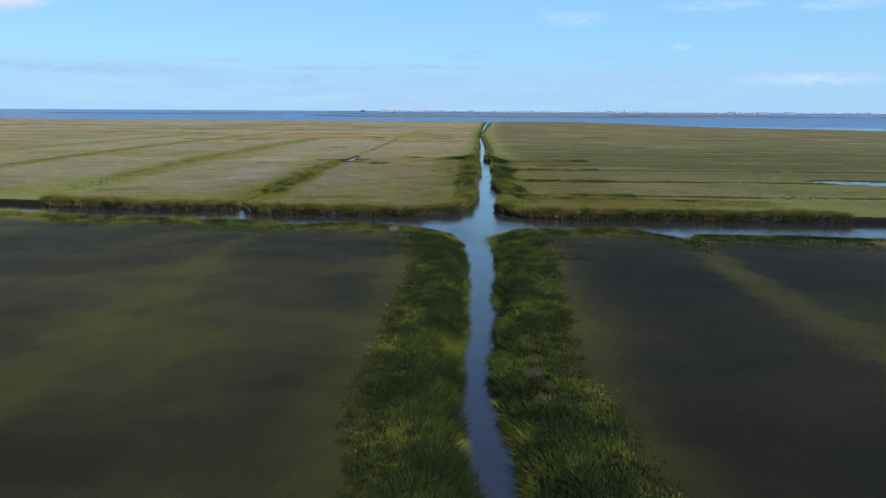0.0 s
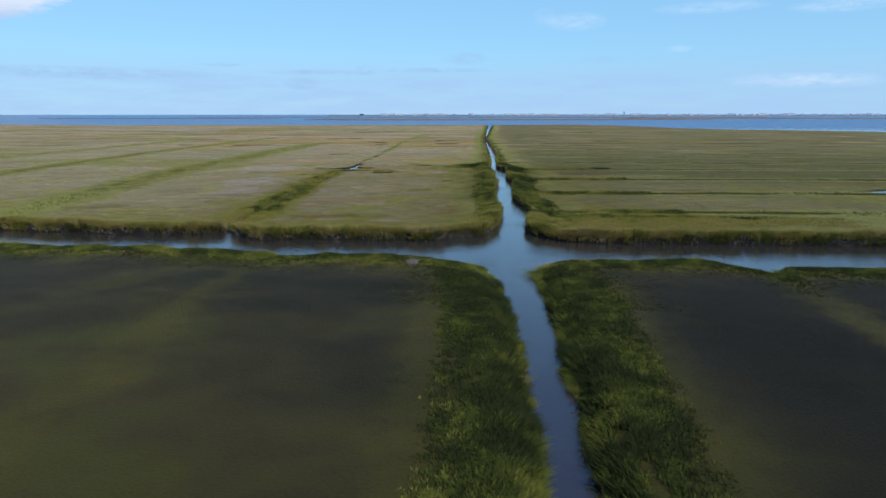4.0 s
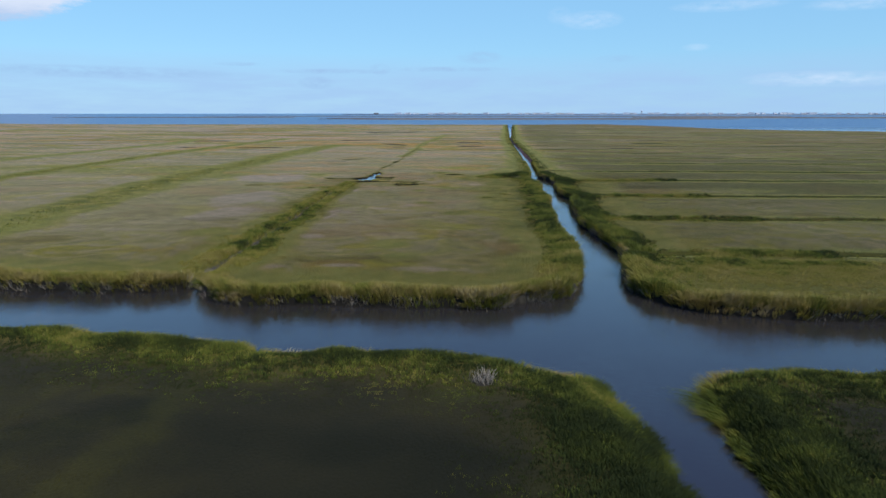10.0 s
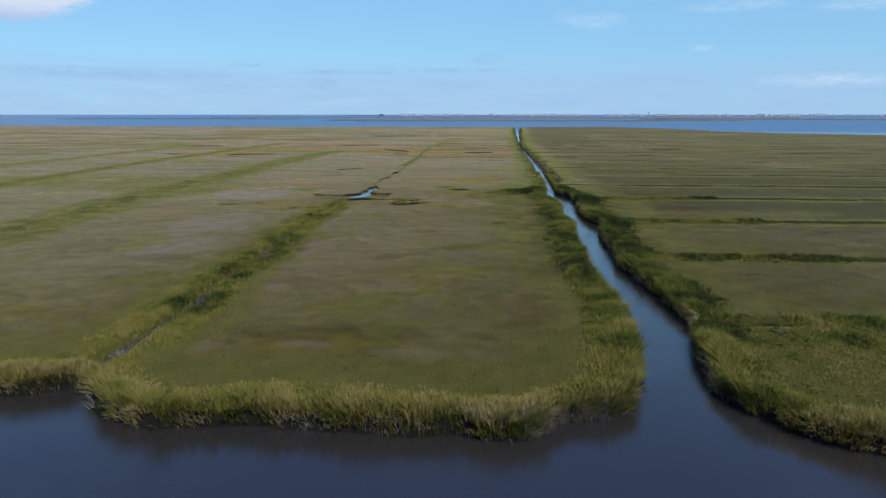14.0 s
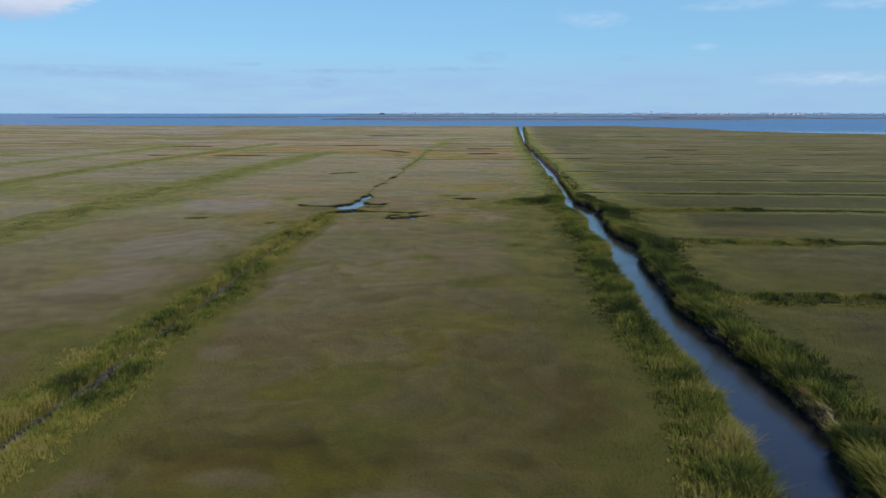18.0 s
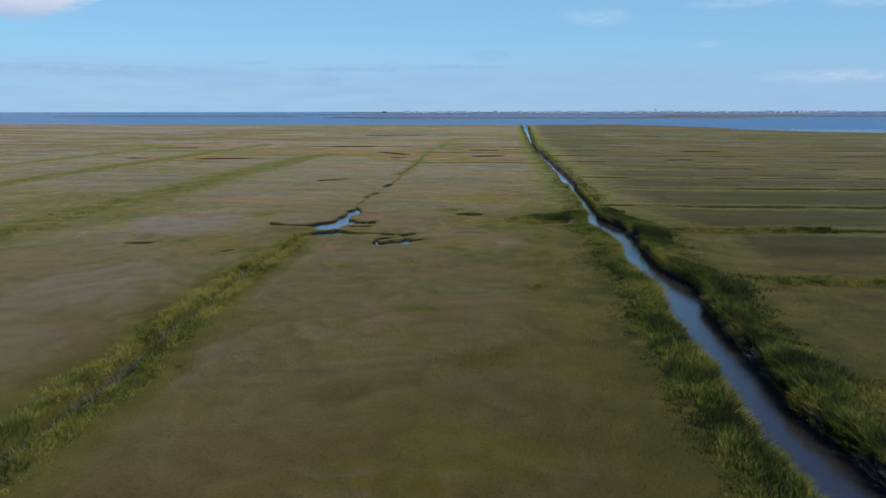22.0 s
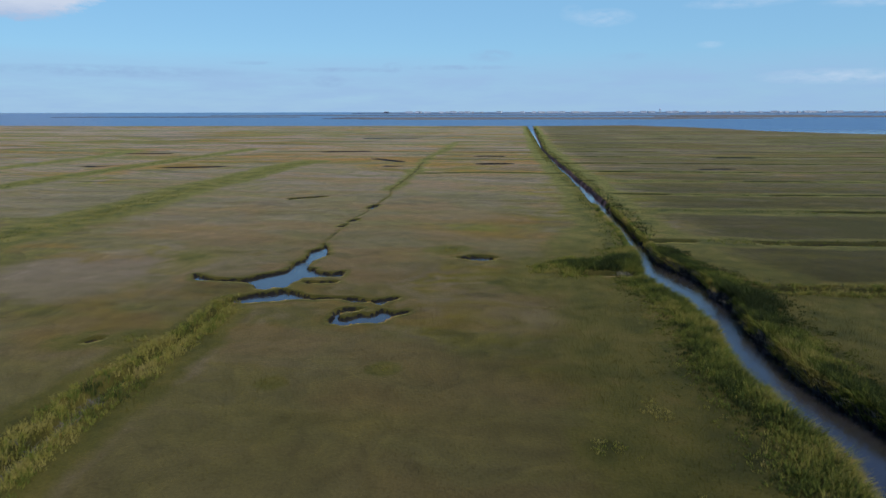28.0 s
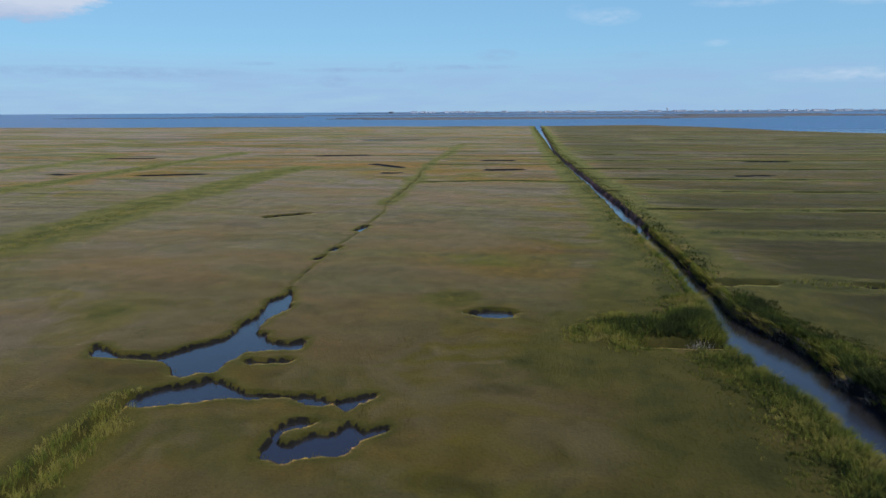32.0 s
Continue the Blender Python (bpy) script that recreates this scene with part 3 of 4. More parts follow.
for pts, w0, w1, bed, strip in LINES:
    xs, ys = zip(*pts)
    i0, i1 = np.searchsorted(GX, (min(xs) - 9, max(xs) + 9))
    j0, j1 = np.searchsorted(GY, (min(ys) - 9, max(ys) + 9))
    s = np.s_[i0:i1, j0:j1]
    xx, yy = X[s] + (fbm(X[s], Y[s], 7, 71) - 0.5) * 1.2, Y[s] + (fbm(X[s], Y[s], 7, 74) - 0.5) * 1.2
    for k, ((x0, y0), (x1, y1)) in enumerate(zip(pts, pts[1:])):
        d, t = segment(xx, yy, x0, y0, x1, y1)
        w = w0 + (w1 - w0) * (k + t) / (len(pts) - 1)
        w = w * (0.25 + 1.5 * fbm(X[s], Y[s], 4, 231)) if ys[0] == 76.5 else w
        w = w - 0.9 * (1 - smooth(fbm(X[s], Y[s], 13, 235), 0.40, 0.52)) if xs[-1] == 230 else w
        side = strip[0] + (strip[1] - strip[0]) * ((k + t) / (len(pts) - 1)) ** 2 if isinstance(strip, tuple) else strip
        firm = ys[0] == 76.5 or xs[-1] in (-79.4, -122, -160) or (xs[-1] == 230 and ys[0] < 200)
        ragged = side * (0.62 + 0.76 * fbm(X[s], Y[s], 7, 81) if firm else 0.20 + 1.6 * fbm(X[s], Y[s], 7, 81))
        FRINGE[s] = np.maximum(FRINGE[s], np.clip(1.25 - d / ragged, 0, 1) * (1 if firm else 0.5 + 0.95 * fbm(X[s], Y[s], 11, 237)) * (0.42 if ys[-1] < 62 else 0.45 if xs[-1] in (-44.0, -54) else 0.98 if xs[-1] in (-79.4, -122, -160) else 1.0))
        D_LINE[s] = np.minimum(D_LINE[s], d - w)
        cut = smooth(w + 0.35 - d, 0.0, 0.45)
        Z[s] = np.minimum(Z[s], Z[s] * (1 - cut) + bed * cut)
        MUDDY[s] = np.maximum(MUDDY[s], smooth(w + 0.15 - d, 0.0, 0.25))
# stands of lush grass away from the banks: x, y, radius, strength
for px, py, pr, force in [(-15.3, 127.8, 1.9, 0.75), (-13.9, 127.0, 1.5, 0.7), (-27.0, 165.4, 2.6, 0.7), (-14.8, 160.2, 4.2, 1.0), (-17.8, 158.6, 2.6, 0.9), (-40.0, 143.2, 1.6, 1.0), (-20.8, 153.8, 2.0, 0.6),
                          (-46.4, 136.4, 1.8, 0.6), (-42.8, 137.2, 2.0, 0.7), (-11.5, 124.5, 3.0, 0.7), (-26.7, 134.7, 1.0, 0.7), (-31.9, 132.0, 0.8, 0.6), (-22.5, 92.0, 2.6, 0.55), (-18.0, 112.0, 2.2, 0.5), (-12.5, 131.7, 2.5, 0.7),
                          (-23.1, 89.1, 1.4, 0.4), (-20.6, 87.2, 2.2, 0.4), (-23.6, 120.6, 1.7, 0.45), (-50.9, 159.1, 2.6, 0.4), (-19.2, 153.1, 3.2, 0.5), (-38.5, 93.7, 3.0, 0.7), (-42.5, 96.5, 3.0, 0.55)]:
    FRINGE = np.maximum(FRINGE, force * np.clip(1.3 - np.hypot(X - px, Y - py) / (pr * (0.6 + 0.9 * fbm(X, Y, 2.5, 131))), 0, 1))
FRINGE = np.maximum(FRINGE, 0.18 * smooth(fbm(X * 0.5, Y, 9, 191), 0.40, 0.62) * smooth(X - np.interp(Y, MAIN[:, 0], MAIN[:, 2]), 0, 2) * smooth(Y, 72, 76) * (1 - 0.55 * smooth(Y, 100, 135)))
FRINGE = np.maximum(FRINGE, 0.30 * smooth(fbm(X, Y, 9, 201), 0.40, 0.66) * smooth(NEARY - Y, 0, 3) * smooth(26 - (NEARY - Y), 0, 14))
FRINGE = np.maximum(FRINGE, 0.9 * smooth(NEARY - Y, -1, 1) * smooth(5.5 + 5 * (fbm(X, Y, 8, 271) - 0.4) - (NEARY - Y), 0, 5))
FRINGE = np.maximum(FRINGE, 0.95 * smooth(fbm(X * 0.6, Y, 8, 281), 0.18, 0.55) * smooth(X, -4, 2) * smooth(Y, 73, 76) * smooth(93 - Y, 0, 5) * smooth(60 - X, 0, 40))
FRINGE = np.maximum(FRINGE, 0.36 * smooth(1.2 - D_POOL, 0.0, 1.0))
# cloud shade painted dark on the blocks on the near side of the creek, and more thinly, darker growth on the flats
# beyond the main ditch
SHADE_AND_BROWN = 0.95 * smooth(np.interp(X, NEAR[:, 0], NEAR[:, 1]) - Y, 0, 6) * smooth(fbm(X, Y, 12, 111), 0.05, 0.30)
SHADE_AND_BROWN = np.maximum(SHADE_AND_BROWN, (0.38 + 0.36 * smooth(Y, 108, 150) - 0.20 * smooth(Y, 180, 270)) * smooth(X - np.interp(Y, MAIN[:, 0], MAIN[:, 2]), 2, 12) * smooth(fbm(X * 0.5, Y, 14, 121), 0.0, 0.45))
# faint strip beside the main ditch: shade between stems put into the colour
SHADE_AND_BROWN = np.maximum(SHADE_AND_BROWN, 0.20 * smooth(fbm(X, Y, 8, 241), 0.05, 0.75) * smooth(D_DITCH, 0.5, 3.0) * smooth(6 + 20 * fbm(X, Y, 11, 245) - D_DITCH, 0, 9) * smooth(Y, 86, 98) * smooth(185 - Y, 0, 25) * (X > -30))
# the painted cloud shade deepens at higher x, then towards the creek
SHADE_AND_BROWN = SHADE_AND_BROWN + 0.34 * smooth(np.interp(X, NEAR[:, 0], NEAR[:, 1]) - Y, 2, 14) * smooth(X, 3, 9)
SHADE_AND_BROWN = SHADE_AND_BROWN + 0.22 * smooth(np.interp(X, NEAR[:, 0], NEAR[:, 1]) - Y, 2, 8) * smooth(Y, 34, 46)
RUSSET = 0.70 * smooth(1.3 - np.hypot((X + 80) / 60, (Y - 300) / 75) + 2.4 * (fbm(X * 0.4, Y, 12, 261) - 0.5), 0.2, 1.2)
RUSSET = np.maximum(RUSSET, 0.55 * smooth(fbm(X * 0.5, Y, 6, 265), 0.50, 0.68) * smooth(-12 - X, 0, 6) * smooth(Y, 112, 150) * smooth(X, -95, -70))
RUSSET = np.maximum(RUSSET, 0.60 * smooth(2.2 - D_POOL + 5 * (fbm(X, Y, 3.0, 267) - 0.5), 0, 3) * (X < 0))
# small worn brown patches in the salt hay: x, y, half width, half depth
for px, py, rx, ry in [(-19.3, 129.1, 2.2, 0.9), (-29.2, 128.5, 1.5, 0.6), (-24.0, 141.0, 1.6, 0.6), (-21.0, 118.5, 1.8, 0.7), (-21.0, 85.8, 2.6, 1.2), (-46.5, 103.7, 3.4, 1.5),
                       (-44.1, 95.9, 3.0, 1.1), (-26.7, 143.8, 1.3, 0.6), (-22.4, 149.6, 1.7, 0.7), (-48.8, 161.4, 2.2, 1.0)]:
    SHADE_AND_BROWN = np.maximum(SHADE_AND_BROWN, 0.3 * smooth(1.5 - np.hypot((X - px) / rx, (Y - py) / ry) + 1.2 * (fbm(X, Y, 1.4, 251) - 0.5), 0.1, 0.9))
# thin pale salt flats: broad drifts west of the main ditch and named patches by the old ditch
SALT = 0.38 * smooth(fbm(X * 0.6, Y, 24, 171), 0.47, 0.62) * smooth(-12 - X, 0, 8) * smooth(Y, 84, 100)
for px, py, rx, ry in [(-34.4, 101, 1.3, 3.5), (-33.6, 110, 1.5, 5.0), (-36.3, 122, 1.0, 6.0), (-37.2, 134, 1.0, 5.0), (-50, 122, 5.0, 9.0), (-47, 108, 4.0, 7.0), (4.0, 138.5, 1.6, 1.2), (-58, 150, 8, 8),
                       (-31.3, 95.1, 1.8, 1.4), (-31.5, 81.9, 1.8, 1.2), (-24.6, 83.2, 2.2, 0.8), (-17.6, 82.4, 3.2, 0.9), (-32.0, 111.2, 1.6, 1.6)]:
    SALT = np.maximum(SALT, 0.85 * smooth(1.5 - np.hypot((X - px) / rx, (Y - py) / ry) + 1.1 * (fbm(X, Y, 3.0, 175) - 0.5), 0.3, 0.9))
rim = 0.18 + 0.75 * smooth(Y, 190, 260)
MUDDY = np.maximum(MUDDY, smooth(-D_POOL, -rim, 0.14 - rim))
bank = smooth(D_DITCH, -0.05, 0.38 + 1.5 * smooth(70 - Y, 0, 2))
Z = np.where(D_DITCH < 2.2, bank * Z + (1 - bank) * (-0.10 - np.clip(-D_DITCH, 0, 1.0)), Z)
POOL_Z = 0.53
edge = smooth(D_POOL, -0.06, 0.10)
Z = np.where(D_POOL < 0.3, edge * Z + (1 - edge) * (0.29 - np.clip(-D_POOL, 0, 0.6)), Z)
beach = smooth(D_SHORE, -3.0, 4.0)
Z = beach * Z + (1 - beach) * -1.5
# hollows of bare mud and trampled straw in the tall grass: x, y, radius
HOLLOWS = [(1.9, 23.6, 0.45), (1.6, 26.4, 0.55), (2.2, 25.0, 0.40), (1.7, 28.2, 0.45), (1.45, 29.8, 0.45), (1.3, 31.2, 0.40), (-11.5, 61.3, 0.55), (-4.5, 25.6, 0.3), (-5.0, 38.4, 0.3), (-12.2, 157.4, 0.8), (-10.6, 157.2, 0.7), (0.9, 33.6, 0.4)]
MUD_SPOTS = [(1.5, 26.2, 0.40), (1.85, 23.4, 0.30), (-11.5, 61.3, 0.50), (-4.5, 25.6, 0.25)]
BARE = np.zeros(X.shape)
for hx, hy, hr in MUD_SPOTS + [(-9.6, 77.0, 0.5), (-8.4, 77.5, 0.5), (-10.8, 76.2, 0.4)]:
    BARE = np.maximum(BARE, smooth(1.5 - np.hypot(X - hx, (Y - hy) * 0.7) / hr * (0.5 + 1.1 * fbm(X, Y, 0.7, 211)), 0.2, 0.8))
FRINGE = np.maximum(FRINGE, 0.7 * smooth(8 - np.abs(D_SHORE), 0, 6))


def sample(field, x, y):
    """The field of the plan at the places x, y."""
    i = np.clip(np.searchsorted(GX, x) - 1, 0, len(GX) - 2)
    j = np.clip(np.searchsorted(GY, y) - 1, 0, len(GY) - 2)
    a, b = (x - GX[i]) / (GX[i + 1] - GX[i]), (y - GY[j]) / (GY[j + 1] - GY[j])
    return (field[i, j] * (1 - a) + field[i + 1, j] * a) * (1 - b) + (field[i, j + 1] * (1 - a) + field[i + 1, j + 1] * a) * b


def sheet(name, verts, faces, mat, attrs=None, flat=False):
    """A mesh from arrays: verts (n, 3), faces (m, 3 or 4)."""
    me = bpy.data.meshes.new(name)
    k = faces.shape[1]
    me.vertices.add(len(verts))
    me.vertices.foreach_set("co", verts.astype(np.float32).ravel())
    me.loops.add(faces.size)
    me.loops.foreach_set("vertex_index", faces.astype(np.int32).ravel())
    me.polygons.add(len(faces))
    me.polygons.foreach_set("loop_start", np.arange(0, faces.size, k, dtype=np.int32))
    if not flat:
        me.polygons.foreach_set("use_smooth", np.ones(len(faces), bool))
    for key, value in (attrs or {}).items():
        me.attributes.new(key, "FLOAT", "POINT").data.foreach_set("value", np.asarray(value, np.float32).ravel())
    me.materials.append(mat)
    me.update()
    me.validate()
    return new(name, me)


def grid_faces(nx, ny):
    a = (np.arange(nx - 1)[:, None] * ny + np.arange(ny - 1)[None, :]).ravel()
    return np.stack([a, a + ny, a + ny + 1, a + 1], 1)


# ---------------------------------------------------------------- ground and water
ground = sheet("ground", np.stack([X, Y, Z], -1).reshape(-1, 3), grid_faces(*X.shape), TURF, {"fringe": FRINGE, "mud": MUDDY, "rush": SHADE_AND_BROWN, "bare": BARE, "salt": SALT, "russet": RUSSET})
tagged(ground, "flat tidal salt marsh with tan salt hay and dark peat banks", "ground", kind="structure")
WX, WY = steps((-5200, -600, 700), (-600, 600, 120), (600, 5200, 700)), steps((-120, 700, 82), (700, 5200, 450))
A, B = np.meshgrid(WX, WY, indexing="ij")
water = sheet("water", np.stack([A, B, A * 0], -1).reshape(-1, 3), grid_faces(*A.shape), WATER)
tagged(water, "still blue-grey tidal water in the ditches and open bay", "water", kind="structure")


POOL_CELLS = np.zeros(len(GX) * len(GY), bool)      # cells that already lie under a pool


def pool(x0, x1, y0, y1, level=POOL_Z):
    """The water standing in the hollow of the peat inside the box."""
    i0, i1 = np.searchsorted(GX, (x0 - 1.5, x1 + 1.5))
    j0, j1 = np.searchsorted(GY, (y0 - 1.5, y1 + 1.5))
    s = np.s_[i0:i1, j0:j1]
    f = grid_faces(*X[s].shape)
    cells = (np.arange(i0, i1 - 1)[:, None] * len(GY) + np.arange(j0, j1 - 1)[None, :]).ravel()
    wet = (D_POOL[s].ravel()[f] < 0.12).any(1) & ~POOL_CELLS[cells]
    POOL_CELLS[cells[wet]] = True
    if not wet.any():
        return None
    f = f[wet]
    used, back = np.unique(f, return_inverse=True)
    v = np.stack([X[s].ravel()[used], Y[s].ravel()[used], np.full(len(used), level)], 1)
    ob = sheet("marsh_pool", v, back.reshape(-1, 4), WATER)
    return tagged(ob, "shallow dark pool sunk in the marsh peat", "pool", "marsh pools", kind="structure")


for pts in POOLS:
    xs, ys = zip(*pts)
    pool(min(xs), max(xs), min(ys), max(ys), 0.6 if min(xs) > 40 else POOL_Z)
for x0, y0, x1, y1, r in SLITS:
    if r > 0.2:
        pool(min(x0, x1) - r, max(x0, x1) + r, min(y0, y1) - r, max(y0, y1) + r)

# ---------------------------------------------------------------- grass
def blades(name, x, y, z, height, width, lean, per, tint, mat, spread, attr="tint", bend=True, extra=None, push=None):
    """One mesh of grass: per blades to each tuft at x, y, z; bend gives each blade a knee."""
    k = len(x)
    rep = lambda v: np.repeat(v, per)
    ang, rad = rng.random(k * per) * 2 * np.pi, np.sqrt(rng.random(k * per)) * rep(spread)
    bx, by, bz = rep(x) + np.cos(ang) * rad, rep(y) + np.sin(ang) * rad, rep(z)
    h = rep(height) * (0.65 + 0.5 * rng.random(k * per))
    out = ang + rng.normal(0, 0.7, k * per)
    reach = h * rep(lean) * (0.4 + 0.9 * rng.random(k * per))
    tx, ty = np.cos(out) * reach, np.sin(out) * reach
    if push is not None:
        tx, ty = tx + rep(push[0]) * h, ty + rep(push[1]) * h
    face = rng.random(k * per) * np.pi
    wx, wy = np.cos(face) * rep(width) * 0.5, np.sin(face) * rep(width) * 0.5
    low = bz - 0.08
    if bend:
        mx, my, mz = bx + tx * 0.35, by + ty * 0.35, bz + h * 0.58
        v = np.stack([np.stack([bx - wx, by - wy, low], -1), np.stack([bx + wx, by + wy, low], -1), np.stack([mx + wx * 0.8, my + wy * 0.8, mz], -1),
                      np.stack([mx - wx * 0.8, my - wy * 0.8, mz], -1), np.stack([bx + tx, by + ty, bz + h], -1)], 1)
        o = np.arange(k * per)[:, None] * 5
        faces = np.concatenate([o + [0, 1, 2], o + [0, 2, 3], o + [3, 2, 4]], 0)
        c = 5
    else:
        v = np.stack([np.stack([bx - wx, by - wy, low], -1), np.stack([bx + wx, by + wy, low], -1), np.stack([bx + tx, by + ty, bz + h], -1)], 1)
        faces = np.arange(k * per * 3).reshape(-1, 3)
        c = 3
    attrs = {attr: np.repeat(rep(tint), c)}
    for key, value in (extra or {}).items():
        attrs[key] = np.repeat(rep(value), c)
    return sheet(name, v.reshape(-1, 3), faces, mat, attrs, flat=True)


def scatter(count, x0, x1, y0, y1):
    return x0 + rng.random(count) * (x1 - x0), y0 + rng.random(count) * (y1 - y0)


DGX, DGY = np.gradient(np.clip(D_DITCH, -3, 12), GX, GY)


def tall_grass(name, label, count, box, per, width, scale=1.0, reach=2.9, keep=1.0, bright=0.0):
    """Cordgrass crowding the edge of the tidal ditches inside the box."""
    x, y = scatter(count, *box)
    d, f = sample(D_DITCH, x, y), sample(FRINGE, x, y)
    p = keep * np.clip(1.3 - d / reach, 0.0, 1.0) ** 1.3 + 0.55 * smooth(f, 0.42, 0.95) * (0.5 + 0.5 * (d > 6))
    p = p + 0.9 * np.exp(-((x + 13.0) / 4.5) ** 2 - ((y - 160.0) / 1.7) ** 2)
    p = p * smooth(p, 0.10, 0.30)
    p = p * np.clip(0.35 + 1.35 * fbm(x, y, 1.7, 141), 0, 1.4)
    ok = (d > 0.14 + 0.36 * noise2(x, y, 0.9, 151)) & (rng.random(count) < p) & ((d < 5) | (y > 64) | ((y > 50) & (d < 10))) & ((y < 156.8) | (y > 158.6) | (x < -14.2) | (x > -6)) & (sample(D_LINE, x, y) > 0.12) & (sample(D_POOL, x, y) > 0.25) & (sample(D_SHORE, x, y) > 3)
    for hx, hy, r in HOLLOWS:
        ok &= np.hypot(x - hx, (y - hy) * 0.6) > r * (0.8 + 0.5 * noise2(x, y, 0.5, 5))
    x, y, d, f = x[ok], y[ok], d[ok], f[ok]
    patch = fbm(x, y, 5.0, 91)
    dl = np.clip(sample(D_LINE, x, y), 0, 50)
    right = smooth(x - np.interp(y, MAIN[:, 0], MAIN[:, 2]), -0.5, 0.5) * (y > 82)
    bed = np.exp(-(dl / 1.9) ** 2) * (y > 76)
    h = scale * (0.18 + (0.70 - 0.20 * right - 0.24 * smooth(y, 84, 92) * (1 - right) - 0.10 * smooth(y, 130, 150)) * np.exp(-(np.clip(d, 0, 12) / (2.2 + 3.4 * smooth(y, 53, 59) * (y < 66.5))) ** 1.5) + 0.14 * bed * (d > 3)) * np.where(d > 5, 0.35 + 0.75 * f, 1.0) * (0.40 + 1.2 * fbm(x, y, 1.8, 95)) * (1 - 0.36 * smooth(67 - y, 0, 4) - 0.36 * smooth(y, 53, 59) * (y < 66.5)) * (1 - 0.5 * smooth(d, 1.8, 3.2) * (d < 6) * (y > 66.5)) * (1 - 0.5 * smooth(y, 165, 230))
    # tint drops on the creek's near side: cloud shade painted into the grass
    tint = np.clip(0.40 + (patch - 0.5) * 0.8 + (fbm(x, y, 1.3, 97) - 0.5) * 0.95 + rng.normal(0, 0.15, len(x)) + 0.06 * np.exp(-d / 0.8) + 0.16 * smooth(d, 1.6, 3.2) * smooth(58 - y, 0, 6) - (0.62 - 0.20 * smooth(y, 56, 62)) * smooth(67.5 - y, 0, 4.5) + 0.08 * smooth(y, 70, 76) + 0.12 * smooth(y, 70, 76) * smooth(92 - y, 0, 10) - 0.24 * smooth(y, 82, 92) - 0.10 * right - 0.12 * right * smooth(y, 105, 125) + 0.08 * bed - 0.12 * np.exp(-(dl / 2.2) ** 2) * (d > 5) * smooth(128 - y, 0, 12) * (y > 76) + (0.08 + 0.42 * (1 - f) + 0.8 * (fbm(x, y, 3.4, 181) - 0.5)) * (d > 5) * (y > 76) + bright + 0.05 - 0.09 * smooth(y, 84, 90) * (d < 4), 0, 1)
    lone = (d > 6) & (dl > 4.5) & (y > 66)
    h, tint = np.where(lone, h * 0.6, h), np.where(lone, tint + 0.22, tint)
    tint = np.where(d > 4, np.minimum(tint, 0.60), np.where(tint > 0.58, 0.58 + (tint - 0.58) * 0.45, tint))
    for lx, ly, lr in ((-13.6, 160.4, 3.0), (-10.8, 161.5, 2.4), (0.6, 128.5, 2.6), (-0.8, 112.5, 2.2), (1.5, 99.0, 3.0), (-2.2, 152.0, 2.4)):
        lush = np.exp(-((x - lx) ** 2 + (y - ly) ** 2) / lr ** 2)
        h, tint = h + 0.42 * lush * scale, np.clip(tint - 0.22 * lush, 0, 1)
    edge = np.exp(-np.clip(d, 0, 9) / 0.9) * 0.65
    push = (-sample(DGX, x, y) * edge, -sample(DGY, x, y) * edge)
    ob = blades(name, x, y, sample(Z, x, y), h, np.full(len(x), width), 0.42 + 0.4 * rng.random(len(x)), per, tint, REED, np.full(len(x), 0.16 * scale), push=push)
    return tagged(ob, label, "grass", kind="stuff")


tall_grass("tall_grass", "tall green and straw cordgrass crowding the ditch banks", 120000, (-12, 10, 8, 62), 8, 0.032, 1.0, 4.6, 0.8)
tall_grass("tall_grass", "tall green and straw cordgrass crowding the ditch banks", 125000, (-62, 40, 56, 90), 8, 0.032)
tall_grass("tall_grass", "tall olive cordgrass thinning out behind the creek bank", 60000, (-50, 34, 50, 66), 8, 0.032, 0.9, 9.0, 0.6)
tall_grass("tall_grass", "tall green and straw cordgrass crowding the ditch banks", 190000, (-46, 18, 84, 168), 8, 0.030)
tall_grass("far_tall_grass", "tall green cordgrass in strips along the old ditches", 260000, (-130, 90, 80, 300), 3, 0.07, 0.6, 2.6, 0.7, 0.08)
tall_grass("far_tall_grass", "tall green cordgrass in strips along the old ditches", 30000, (-40, -6, 290, 640), 3, 0.16, 0.7, 2.4, 0.8, 0.2)


def hanging_grass(name, count, box):
    """Long blades that bow over the cut edge of the bank towards the water."""
    x, y = scatter(count, *box)
    d = sample(D_DITCH, x, y)
    ok = (d > 0.08) & (d < 0.55) & (fbm(x, y, 1.4, 161) > 0.40)
    x, y, d = x[ok], y[ok], d[ok]
    k = len(x)
    push = (-sample(DGX, x, y) * 1.15, -sample(DGY, x, y) * 1.15)
    # the same painted cloud shade lowers the tint below y 62
    tint = np.clip(0.42 + (fbm(x, y, 2.0, 165) - 0.5) * 1.2 - 0.3 * smooth(62 - y, 0, 6), 0, 1)
    ob = blades(name, x, y, sample(Z, x, y) - 0.05, np.full(k, 0.42), np.full(k, 0.04), np.full(k, 0.3), 5, tint, REED, np.full(k, 0.12), push=push)
    return tagged(ob, "cordgrass bowing over the cut peat bank", "grass", kind="stuff")


hanging_grass("bank_grass", 260000, (-14, 4, 10, 200))
hanging_grass("bank_grass", 160000, (-62, 40, 56, 84))


